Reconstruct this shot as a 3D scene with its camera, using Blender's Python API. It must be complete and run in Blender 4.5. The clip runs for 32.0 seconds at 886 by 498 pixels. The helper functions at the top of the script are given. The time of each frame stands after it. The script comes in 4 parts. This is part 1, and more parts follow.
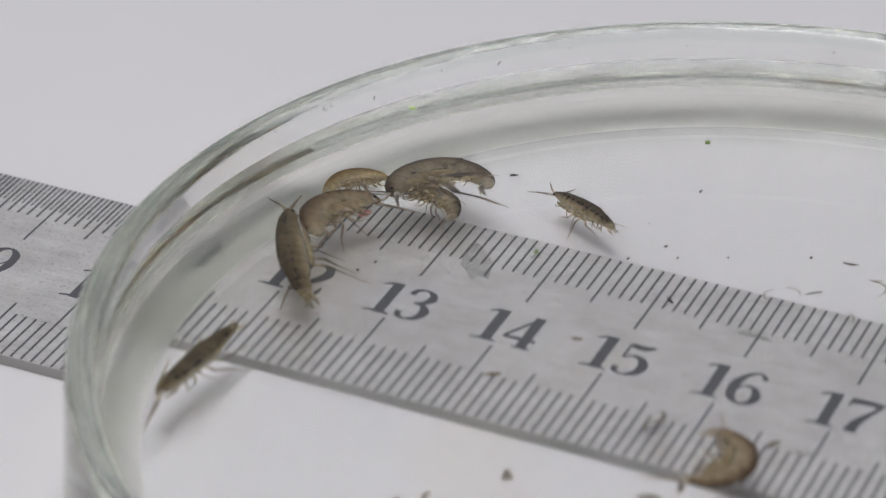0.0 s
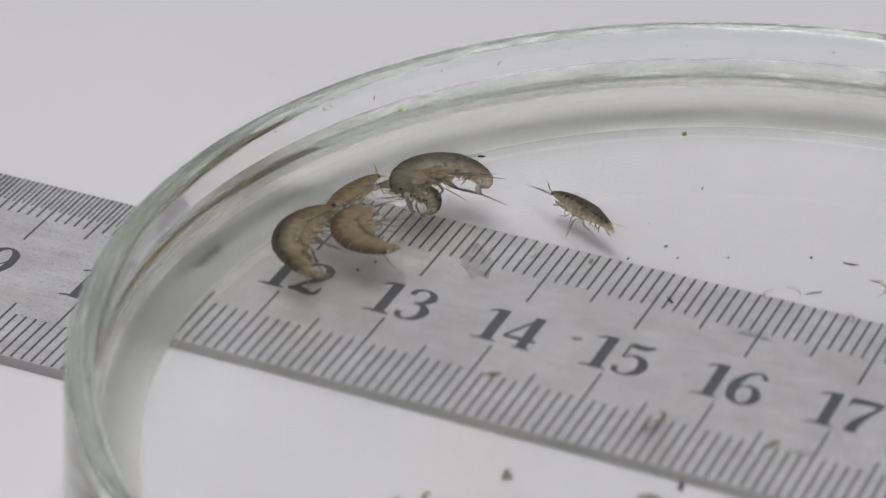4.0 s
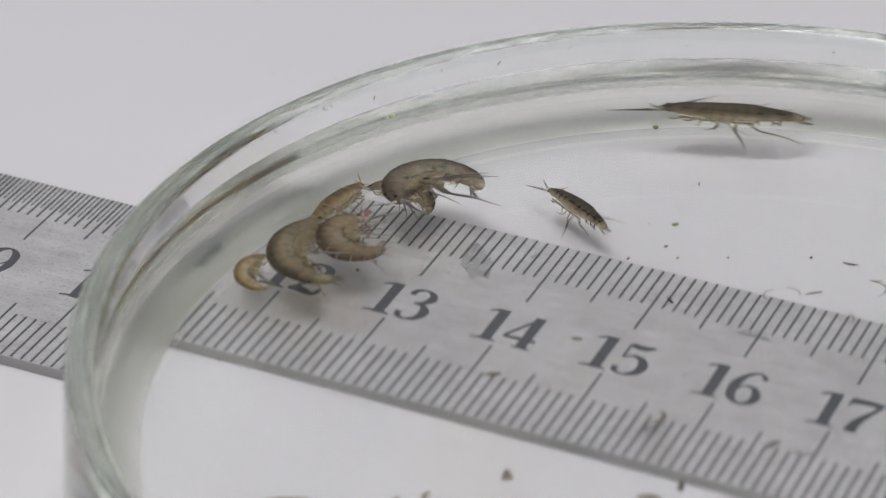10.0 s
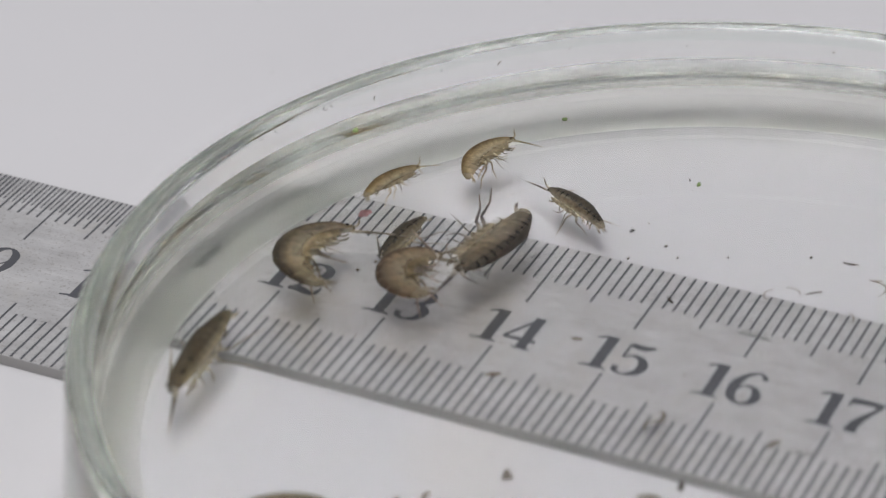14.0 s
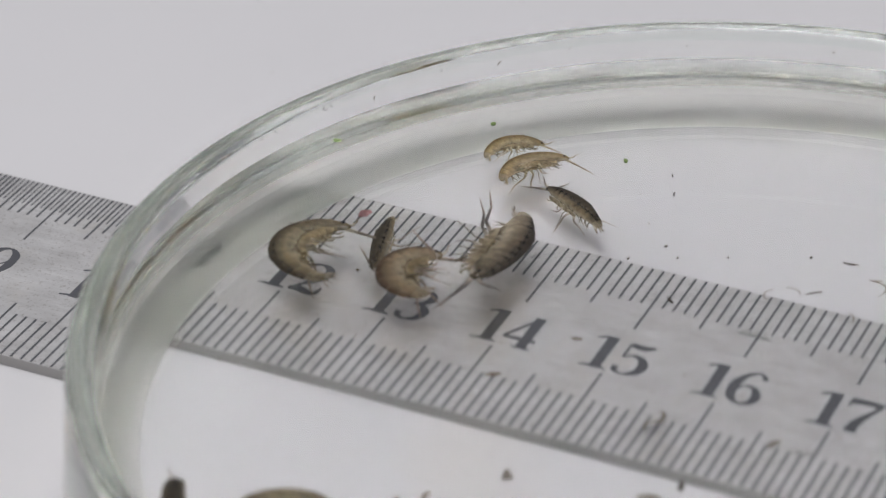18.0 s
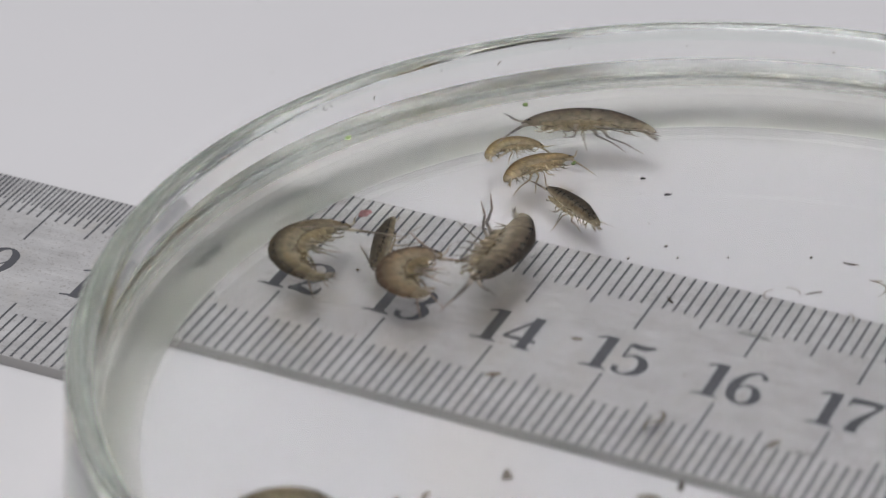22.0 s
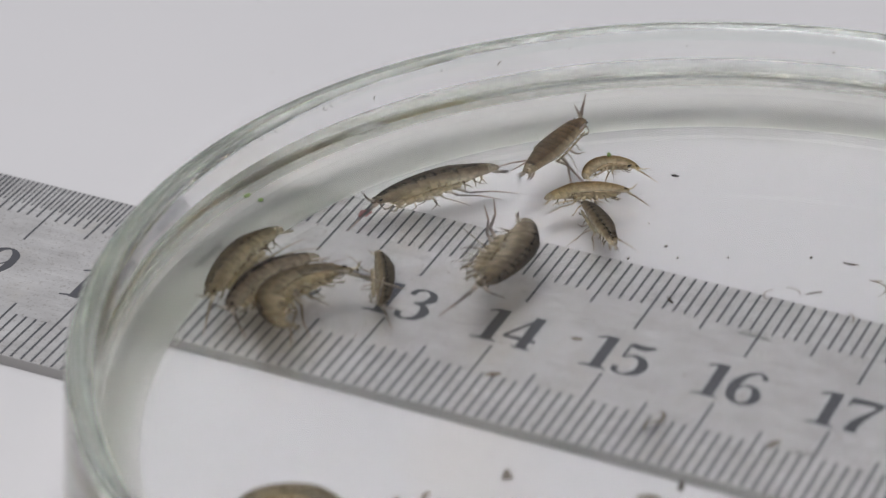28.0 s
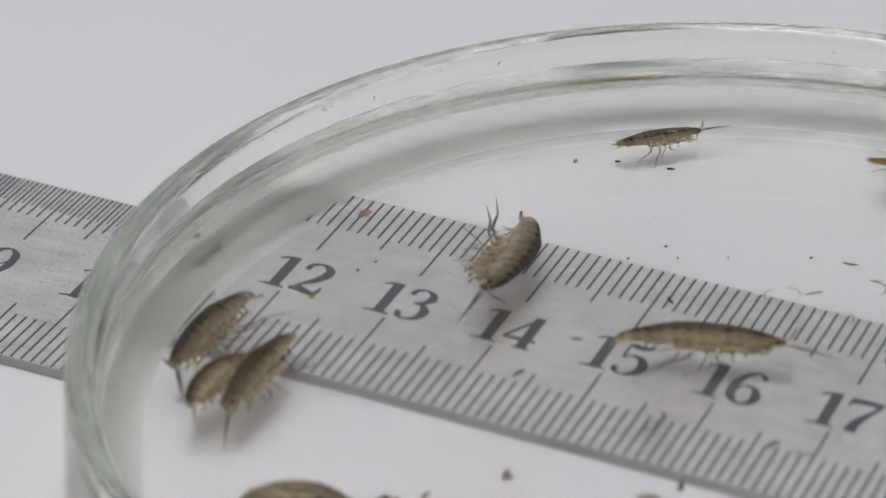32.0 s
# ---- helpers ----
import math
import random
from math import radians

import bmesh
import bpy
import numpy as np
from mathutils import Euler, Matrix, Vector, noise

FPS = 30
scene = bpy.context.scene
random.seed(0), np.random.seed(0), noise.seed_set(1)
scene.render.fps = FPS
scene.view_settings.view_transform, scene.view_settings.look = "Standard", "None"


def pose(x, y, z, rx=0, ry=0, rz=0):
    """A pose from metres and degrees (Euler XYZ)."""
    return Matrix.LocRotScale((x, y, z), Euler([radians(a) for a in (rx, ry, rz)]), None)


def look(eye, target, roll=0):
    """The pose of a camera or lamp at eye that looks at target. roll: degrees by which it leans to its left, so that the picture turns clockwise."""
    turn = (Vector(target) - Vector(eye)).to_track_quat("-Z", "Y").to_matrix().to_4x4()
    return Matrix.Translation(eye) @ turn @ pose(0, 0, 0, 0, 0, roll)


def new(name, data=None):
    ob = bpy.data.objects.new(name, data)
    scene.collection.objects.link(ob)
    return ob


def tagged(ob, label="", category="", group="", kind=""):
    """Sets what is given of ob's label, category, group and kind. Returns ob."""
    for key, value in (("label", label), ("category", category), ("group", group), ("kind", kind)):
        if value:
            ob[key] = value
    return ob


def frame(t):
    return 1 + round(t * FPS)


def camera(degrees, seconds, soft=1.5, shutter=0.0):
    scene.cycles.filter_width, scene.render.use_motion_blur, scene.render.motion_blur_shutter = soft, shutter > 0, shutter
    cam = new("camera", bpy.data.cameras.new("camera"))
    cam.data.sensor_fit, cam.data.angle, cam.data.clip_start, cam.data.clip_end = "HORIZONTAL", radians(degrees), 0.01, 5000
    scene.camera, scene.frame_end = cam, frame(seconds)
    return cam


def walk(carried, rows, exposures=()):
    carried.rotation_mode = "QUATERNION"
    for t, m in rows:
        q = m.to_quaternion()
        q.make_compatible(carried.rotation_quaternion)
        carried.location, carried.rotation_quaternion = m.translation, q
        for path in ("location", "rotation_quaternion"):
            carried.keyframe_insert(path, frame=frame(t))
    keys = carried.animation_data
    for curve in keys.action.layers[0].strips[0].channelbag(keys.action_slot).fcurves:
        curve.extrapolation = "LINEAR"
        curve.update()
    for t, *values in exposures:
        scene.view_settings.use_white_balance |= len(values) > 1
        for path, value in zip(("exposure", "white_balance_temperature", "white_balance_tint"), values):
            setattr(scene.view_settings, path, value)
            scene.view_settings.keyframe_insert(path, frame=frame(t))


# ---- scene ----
cam = camera(14.7254, 32.0, soft=1.3, shutter=0.25)
STAND = pose(0.0929454, -0.2308458, 0.1620448, 59.3532, -1.0243, 23.8652)
walk(cam, [(0, STAND), (32.0, STAND)], exposures=[(0, 1.08, 6500, 10), (32.0, 1.08, 6500, 10)])
cam.data.dof.use_dof, cam.data.dof.focus_distance, cam.data.dof.aperture_fstop = True, 0.309, 33.0
MM = 0.001

# ---- daylight: a bright, even sky over the table ----
world = bpy.data.worlds.new("sky")
scene.world = world
world.use_nodes = True
wn, wl = world.node_tree.nodes, world.node_tree.links
sky = wn.new("ShaderNodeTexSky")
sky.sky_type, sky.sun_disc = "NISHITA", False
sky.sun_elevation, sky.sun_rotation = radians(84), radians(-100)
sky.dust_density, sky.air_density, sky.ozone_density = 6.0, 1.0, 1.0
haze = wn.new("ShaderNodeMix")
haze.data_type = "RGBA"
haze.inputs[0].default_value = 0.93
haze.inputs[7].default_value = (1.45, 1.43, 1.49, 1)
wl.new(sky.outputs[0], haze.inputs[6])
wl.new(haze.outputs[2], wn["Background"].inputs[0])
wn["Background"].inputs[1].default_value = 0.065

# one unseen round lamp above the dish, inferred from the shadows under the animals
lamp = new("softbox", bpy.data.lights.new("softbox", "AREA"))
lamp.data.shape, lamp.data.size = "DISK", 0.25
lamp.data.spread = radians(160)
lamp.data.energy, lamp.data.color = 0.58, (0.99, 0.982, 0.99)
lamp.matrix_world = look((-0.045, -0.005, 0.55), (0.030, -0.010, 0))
scene.cycles.max_bounces = scene.cycles.transmission_bounces = scene.cycles.glossy_bounces = 40
scene.cycles.blur_glossy = 0.0


# ---- materials ----
def material(name, base, rough=0.5, metal=0.0, spec=0.5):
    m = bpy.data.materials.new(name)
    m.use_nodes = True
    b = m.node_tree.nodes["Principled BSDF"]
    b.inputs["Base Color"].default_value = (*base, 1)
    b.inputs["Roughness"].default_value = rough
    b.inputs["Metallic"].default_value = metal
    b.inputs["Specular IOR Level"].default_value = spec
    return m


def node(m, kind, **values):
    n = m.node_tree.nodes.new(kind)
    for key, value in values.items():
        n.inputs[key.replace("_", " ")].default_value = value
    return n


def link(m, a, b):
    m.node_tree.links.new(a, b)


def bsdf(m):
    return m.node_tree.nodes["Principled BSDF"]


def coords(m, scale=(1, 1, 1)):
    tc = m.node_tree.nodes.new("ShaderNodeTexCoord")
    mp = m.node_tree.nodes.new("ShaderNodeMapping")
    mp.inputs["Scale"].default_value = scale
    link(m, tc.outputs["Object"], mp.inputs[0])
    return mp.outputs[0]


def ramp(m, fac, stops):
    r = m.node_tree.nodes.new("ShaderNodeValToRGB")
    el = r.color_ramp.elements
    while len(el) < len(stops):
        el.new(0.5)
    for e, (at, col) in zip(el, stops):
        e.position, e.color = at, (*col, 1)
    link(m, fac, r.inputs[0])
    return r.outputs[0]


def noise_fac(m, scale, detail=4, rough=0.55, stretch=(1, 1, 1)):
    n = node(m, "ShaderNodeTexNoise", Scale=scale, Detail=detail, Roughness=rough)
    link(m, coords(m, stretch), n.inputs["Vector"])
    return n.outputs["Fac"]


def bump(m, fac, strength, distance):
    b = node(m, "ShaderNodeBump", Strength=strength, Distance=distance)
    link(m, fac, b.inputs["Height"])
    link(m, b.outputs[0], bsdf(m).inputs["Normal"])


def mix(m, fac, a, b, how="MIX"):
    x = m.node_tree.nodes.new("ShaderNodeMix")
    x.data_type, x.blend_type = "RGBA", how
    for at, v in ((0, fac), (6, a), (7, b)):
        if hasattr(v, "links"):
            link(m, v, x.inputs[at])
        else:
            x.inputs[at].default_value = v if at == 0 else (*v, 1)
    return x.outputs[2]


def table_white():
    m = material("white_laminate", (0.795, 0.788, 0.803), 0.5, 0, 0.3)
    broad = ramp(m, noise_fac(m, 14, 3), [(0.3, (0.765, 0.760, 0.778)), (0.7, (0.800, 0.794, 0.812))])
    stain = ramp(m, noise_fac(m, 24, 2, 0.4), [(0.63, (0, 0, 0)), (0.80, (1, 1, 1))])
    warm = mix(m, stain, broad, (0.79, 0.745, 0.69))
    speck = ramp(m, noise_fac(m, 520, 2, 0.4), [(0.75, (0, 0, 0)), (0.79, (0.35, 0.35, 0.35))])
    link(m, mix(m, speck, warm, (0.56, 0.54, 0.50)), bsdf(m).inputs["Base Color"])
    bump(m, noise_fac(m, 900, 3), 0.05, 0.0002)
    return m


def steel():
    m = material("brushed_steel", (0.56, 0.55, 0.54), 0.42, 0.4)
    grain = noise_fac(m, 1100, 6, 0.75, (0.12, 1, 1))
    blotch = noise_fac(m, 260, 4, 0.6)
    col = ramp(m, grain, [(0.2, (0.57, 0.565, 0.57)), (0.8, (0.79, 0.785, 0.79))])
    dull = ramp(m, blotch, [(0.33, (0.86, 0.855, 0.85)), (0.62, (1, 1, 1))])
    col = mix(m, 1.0, col, dull, "MULTIPLY")
    pits = ramp(m, noise_fac(m, 3600, 3, 0.6), [(0.30, (0.72, 0.70, 0.68)), (0.44, (1, 1, 1))])
    col = mix(m, 1.0, col, pits, "MULTIPLY")
    smudge = ramp(m, noise_fac(m, 150, 4, 0.6), [(0.56, (0, 0, 0)), (0.72, (0.45, 0.45, 0.45))])
    link(m, mix(m, smudge, col, (0.60, 0.57, 0.53)), bsdf(m).inputs["Base Color"])
    rr = ramp(m, noise_fac(m, 420, 4, 0.6, (0.2, 1, 1)), [(0.3, (0.36, 0.36, 0.36)), (0.7, (0.55, 0.55, 0.55))])
    link(m, rr, bsdf(m).inputs["Roughness"])
    bump(m, grain, 0.45, 0.00003)
    return m


def clear(name, ior, tint, rough=0.0, streaks=0.0):
    m = bpy.data.materials.new(name)
    m.use_nodes = True
    nt = m.node_tree
    nt.nodes.remove(bsdf(m))
    g = nt.nodes.new("ShaderNodeBsdfGlass")
    g.inputs["Color"].default_value = (*tint, 1)
    g.inputs["Roughness"].default_value = rough
    g.inputs["IOR"].default_value = ior
    nt.links.new(g.outputs[0], nt.nodes["Material Output"].inputs[0])
    if streaks:
        wave = node(m, "ShaderNodeBump", Strength=1.0, Distance=streaks)
        link(m, noise_fac(m, 1300, 3, 0.55, (0.03, 0.03, 1)), wave.inputs["Height"])
        link(m, wave.outputs[0], g.inputs["Normal"])
    return m


TABLE = table_white()
STEEL = steel()
STEEL_EDGE = material("steel_edge", (0.42, 0.41, 0.40), 0.5, 1.0)
INK = material("etched_black", (0.090, 0.093, 0.106), 0.55)
GLASS = clear("greenish_glass", 1.50, (0.985, 0.990, 0.984))
GLASS_LIP = clear("streaked_glass_lip", 1.50, (0.930, 0.963, 0.942), 0.0, 0.00012)
GLASS_WALL = clear("glass_wall", 1.50, (0.988, 0.993, 0.987), 0.05)
# roughness added at the foot to blur dark and bright bands of light
GLASS_FOOT = clear("blurred_glass_foot", 1.50, (0.990, 0.991, 0.972), 0.6)
GLASS_FOOT_MID = clear("blurred_glass_above_foot", 1.50, (0.984, 0.987, 0.968), 0.30)
GLASS_FOOT_HIGH = clear("lightly_blurred_glass", 1.50, (0.988, 0.992, 0.982), 0.08)
GLASS_BASE = clear("glass_base", 1.50, (1, 1, 1))
GLASS_WET = clear("glass_under_water", 1.50 / 1.333, (0.995, 0.999, 0.997))
# corner and low wall roughened likewise, softening the bright arcs; the glass isn't worn
GLASS_CORNER = clear("blurred_glass_corner", 1.50 / 1.333, (0.960, 0.965, 0.940), 0.45)
GLASS_LOW = clear("blurred_glass_wall", 1.50 / 1.333, (0.965, 0.970, 0.948), 0.22)
GLASS_MID = clear("faintly_blurred_glass_wall", 1.50 / 1.333, (0.988, 0.990, 0.982), 0.06)
WATER = clear("water_surface", 1.333, (1, 1, 1))


# ---- building helpers ----
def part(name, bm, mats, parent=None, label="", smooth=False):
    me = bpy.data.meshes.new(name)
    bm.to_mesh(me)
    bm.free()
    for mt in mats if isinstance(mats, (list, tuple)) else [mats]:
        me.materials.append(mt)
    if smooth:
        me.polygons.foreach_set("use_smooth", [True] * len(me.polygons))
    ob = new(name, me)
    ob.parent = parent
    if label:
        tagged(ob, label)
    return ob


def thing(name, label, category, group="", kind=""):
    return tagged(new(name), label, category, group, kind)


def box(x0, x1, y0, y1, z0, z1, bm=None):
    bm = bm or bmesh.new()
    v = [bm.verts.new((x, y, z)) for z in (z0, z1) for x, y in ((x0, y0), (x1, y0), (x1, y1), (x0, y1))]
    for f in ((3, 2, 1, 0), (4, 5, 6, 7), (0, 1, 5, 4), (1, 2, 6, 5), (2, 3, 7, 6), (3, 0, 4, 7)):
        bm.faces.new([v[i] for i in f])
    return bm


def revolve(profile, n=192, closed=False):
    """A lathed surface round z; profile: (radius, z) pairs. A radius of 0 closes the end."""
    bm = bmesh.new()
    rings = []
    for r, z in profile:
        if r < 1e-9:
            rings.append([bm.verts.new((0, 0, z))])
        else:
            rings.append([bm.verts.new((r * math.cos(2 * math.pi * i / n), r * math.sin(2 * math.pi * i / n), z)) for i in range(n)])
    for a, b in zip(rings, rings[1:]):
        for i in range(n):
            j = (i + 1) % n
            if len(a) == 1:
                bm.faces.new((a[0], b[j], b[i]))
            elif len(b) == 1:
                bm.faces.new((a[i], a[j], b[0]))
            else:
                bm.faces.new((a[i], a[j], b[j], b[i]))
    return bm


# ---- table ----
bm = box(-0.7, 0.7, -0.5, 0.6, -0.028, 0.0)
bmesh.ops.bevel(bm, geom=bm.edges[:], offset=0.003, segments=2, affect="EDGES")
table = tagged(part("tabletop", bm, TABLE), "white matte tabletop with faint stains and specks", "table", kind="structure")

# ---- steel ruler: y from EDGE_FRONT to EDGE_BACK, the 14 cm mark at x = 0 ----
EDGE_BACK, EDGE_FRONT, TOP = 13.72 * MM, -14.29 * MM, 1.0 * MM
ruler = thing("steel_ruler", "brushed stainless steel ruler with black millimetre scales under the dish", "ruler")
bm = box(-0.146, 0.066, EDGE_FRONT, EDGE_BACK, 0.0, TOP)
bmesh.ops.bevel(bm, geom=[e for e in bm.edges if abs(e.verts[0].co.x - e.verts[1].co.x) < 1e-6 and abs(e.verts[0].co.y - e.verts[1].co.y) < 1e-6], offset=0.003, segments=5, affect="EDGES")
bm.normal_update()
for f in bm.faces:
    f.material_index = 0 if f.normal.z > 0.5 else 1
part("blade", bm, [STEEL, STEEL_EDGE], ruler)

marks = {}


def mark_mesh(length, width):
    key = (length, width)
    if key not in marks:
        b = box(-width / 2, width / 2, 0, length, 0, 0.012 * MM)
        me = bpy.data.meshes.new("tick")
        b.to_mesh(me)
        b.free()
        me.materials.append(INK)
        marks[key] = me
    return marks[key]


rest = bmesh.new()
for side in (0, 1):
    for half in range(1, 401):
        u, fine = half / 20, half % 2
        if fine and (side == 1 or u > 10.0):
            continue
        mm = half // 2
        length = 4.1 if fine else 9.86 if mm % 10 == 0 else 7.40 if mm % 5 == 0 else 5.75
        if side:
            length += 0.57
        x = (u - 14) * 0.01
        if 8.4 < u < 18.3:
            tick = new("tick", mark_mesh(length * MM, (0.14 if fine else 0.22) * MM))
            tick.parent = ruler
            tick.location = (x, (EDGE_FRONT + 0.0001) if side else (EDGE_BACK - length * MM - 0.0001), TOP)
        else:
            y0 = EDGE_FRONT + 0.0001 if side else EDGE_BACK - 0.0001
            box(x - 0.00012, x + 0.00012, min(y0, y0 + (length if side else -length) * MM), max(y0, y0 + (length if side else -length) * MM), TOP, TOP + 0.012 * MM, rest)
tagged(part("far_ticks", rest, INK, ruler), kind="stuff")


def stroke(bm, points, widths, z0, z1, fine=6):
    """A pen stroke of changing width through the points, with thickness."""
    pts = [Vector((x, y)) for x, y in points]
    line, wide = [], []
    for i in range(len(pts) - 1):
        p0, p1, p2, p3 = pts[max(i - 1, 0)], pts[i], pts[i + 1], pts[min(i + 2, len(pts) - 1)]
        n = fine if len(pts) > 2 else 1
        for k in range(n):
            t = k / n
            line.append(0.5 * (2 * p1 + (p2 - p0) * t + (2 * p0 - 5 * p1 + 4 * p2 - p3) * t * t + (3 * p1 - p0 - 3 * p2 + p3) * t ** 3))
            wide.append(widths[i] + (widths[i + 1] - widths[i]) * t)
    line.append(pts[-1])
    wide.append(widths[-1])
    rows = []
    for i, q in enumerate(line):
        way = (line[min(i + 1, len(line) - 1)] - line[max(i - 1, 0)]).normalized()
        side = Vector((-way.y, way.x)) * wide[i]
        rows.append([bm.verts.new((*(q + side), z1)), bm.verts.new((*(q - side), z1)), bm.verts.new((*(q - side), z0)), bm.verts.new((*(q + side), z0))])
    for a, b in zip(rows, rows[1:]):
        for k in range(4):
            bm.faces.new((a[k], b[k], b[(k + 1) % 4], a[(k + 1) % 4]))
    bm.faces.new(rows[0])
    bm.faces.new(rows[-1][::-1])


# bold numerals with thick stems and hairline serifs, one unit high: points and half widths
SIX = ([(0.53, 0.80), (0.50, 0.91), (0.38, 0.97), (0.22, 0.84), (0.12, 0.55), (0.15, 0.20), (0.32, 0.03), (0.50, 0.12), (0.54, 0.32), (0.44, 0.53), (0.28, 0.55), (0.18, 0.42)],
       [0.05, 0.04, 0.025, 0.05, 0.085, 0.08, 0.025, 0.06, 0.085, 0.05, 0.02, 0.015])
GLYPHS = {
    "0": [([(0.30, 0.97), (0.14, 0.80), (0.10, 0.50), (0.14, 0.20), (0.30, 0.03), (0.46, 0.20), (0.50, 0.50), (0.46, 0.80), (0.30, 0.97)], [0.02, 0.07, 0.09, 0.07, 0.02, 0.07, 0.09, 0.07, 0.02])],
    "1": [([(0.30, 0.01), (0.30, 0.985)], [0.095, 0.095]), ([(0.03, 0.02), (0.20, 0.055), (0.30, 0.06)], [0.018, 0.03, 0.05]), ([(0.30, 0.06), (0.40, 0.05), (0.50, 0.02)], [0.05, 0.03, 0.018]), ([(0.04, 0.88), (0.22, 0.955)], [0.02, 0.035])],
    "2": [([(0.12, 0.72), (0.14, 0.88), (0.30, 0.96), (0.47, 0.88), (0.51, 0.70), (0.42, 0.50), (0.24, 0.28), (0.09, 0.06)], [0.055, 0.05, 0.03, 0.07, 0.095, 0.08, 0.045, 0.03]), ([(0.07, 0.08), (0.26, 0.115), (0.44, 0.06), (0.55, 0.10), (0.585, 0.28)], [0.05, 0.085, 0.07, 0.045, 0.015])],
    "3": [([(0.11, 0.76), (0.15, 0.90), (0.30, 0.965), (0.45, 0.88), (0.48, 0.72), (0.38, 0.58), (0.24, 0.54)], [0.055, 0.05, 0.025, 0.06, 0.085, 0.05, 0.018]), ([(0.24, 0.54), (0.42, 0.50), (0.51, 0.32), (0.45, 0.12), (0.28, 0.03), (0.13, 0.09), (0.12, 0.22)], [0.018, 0.05, 0.095, 0.065, 0.025, 0.045, 0.065])],
    "4": [([(0.44, 0.97), (0.05, 0.29)], [0.03, 0.03]), ([(0.03, 0.27), (0.60, 0.27)], [0.045, 0.045]), ([(0.43, 0.03), (0.43, 0.985)], [0.09, 0.09]), ([(0.27, 0.02), (0.59, 0.02)], [0.025, 0.025])],
    "5": [([(0.14, 0.90), (0.36, 0.87), (0.54, 0.94)], [0.06, 0.075, 0.035]), ([(0.13, 0.92), (0.12, 0.50)], [0.022, 0.022]), ([(0.12, 0.50), (0.28, 0.60), (0.45, 0.52), (0.52, 0.33), (0.45, 0.12), (0.28, 0.03), (0.12, 0.09), (0.11, 0.22)], [0.02, 0.03, 0.07, 0.095, 0.065, 0.025, 0.045, 0.06])],
    "6": [SIX],
    "7": [([(0.06, 0.88), (0.28, 0.91), (0.58, 0.90)], [0.085, 0.07, 0.07]), ([(0.055, 0.96), (0.045, 0.70)], [0.022, 0.016]), ([(0.57, 0.90), (0.42, 0.60), (0.30, 0.32), (0.26, 0.02)], [0.03, 0.05, 0.085, 0.105])],
    "8": [([(0.30, 0.97), (0.15, 0.88), (0.15, 0.70), (0.34, 0.53), (0.50, 0.30), (0.44, 0.08), (0.30, 0.03), (0.13, 0.12), (0.10, 0.30), (0.28, 0.50), (0.44, 0.68), (0.44, 0.88), (0.30, 0.97)], [0.02, 0.05, 0.08, 0.07, 0.09, 0.05, 0.02, 0.05, 0.085, 0.04, 0.06, 0.05, 0.02])],
    "9": [([(0.60 - x, 1 - y) for x, y in SIX[0]], SIX[1])],
}
glyph_store = {}


def digit(ch, x, y, size):
    if ch not in glyph_store:
        b = bmesh.new()
        for k, (points, widths) in enumerate(GLYPHS[ch]):
            stroke(b, [(px * size, py * size) for px, py in points], [w * size for w in widths], 0, (0.012 + 0.001 * k) * MM)
        bmesh.ops.recalc_face_normals(b, faces=b.faces[:])
        me = bpy.data.meshes.new("digit")
        b.to_mesh(me)
        b.free()
        me.materials.append(INK)
        glyph_store[ch] = me
    ob = new("digit", glyph_store[ch])
    ob.parent = ruler
    ob.location = (x, y, TOP)


for n in range(1, 20):
    x0 = (n - 14) * 0.01
    if n < 10:
        digit(str(n), x0 - 1.5 * MM, -3.25 * MM, 5.2 * MM)
    else:
        digit("1", x0 - 2.55 * MM, -3.25 * MM, 5.2 * MM)
        digit(str(n)[1], x0 + 0.05 * MM, -3.25 * MM, 5.2 * MM)

# ---- glass dish and its water ----
DISH = Vector((26.1 * MM, -7.3 * MM, TOP + 0.02 * MM))
RO, RI, HIGH, BASE, LEVEL = 56.7 * MM, 54.3 * MM, 16.0 * MM, 1.5 * MM, 12.9 * MM


def arc(cx, cz, r, a0, a1, n):
    return [(cx + r * math.cos(radians(a0 + (a1 - a0) * i / n)), cz + r * math.sin(radians(a0 + (a1 - a0) * i / n))) for i in range(n + 1)]


def corner(r, z, a, b, power, n):
    """A soft corner from (r, z + b) on the wall to (r - a, z) on the floor."""
    out = []
    for i in range(n + 1):
        t = math.pi / 2 * i / n
        out.append((r - a + a * math.cos(t) ** (2 / power), z + b - b * math.sin(t) ** (2 / power)))
    return out


outer = [(0, 0), (20 * MM, 0), (40 * MM, 0), (51.4 * MM, 0), (51.9 * MM, 0)] + corner(RO + 0.42 * MM, 0, 4.9 * MM, 4.2 * MM, 1.5, 16)[::-1] + [(RO + 0.395 * MM, 4.7 * MM), (RO + 0.34 * MM, 6.2 * MM), (RO + 0.28 * MM, 7.8 * MM)]
lip = arc(RO - 1.1 * MM, HIGH - 1.1 * MM, 1.1 * MM, 0, 90, 9) + arc(RI + 1.1 * MM, HIGH - 1.1 * MM, 1.1 * MM, 90, 180, 9)
wet = [(RI, LEVEL + 0.1 * MM), (RI, 10.2 * MM), (RI, 7.6 * MM)] + corner(RI, BASE, 3.3 * MM, 3.5 * MM, 1.55, 18) + [(50.7 * MM, BASE), (50.2 * MM, BASE), (40 * MM, BASE), (20 * MM, BASE), (0, BASE)]
bm = revolve(outer + lip + wet)
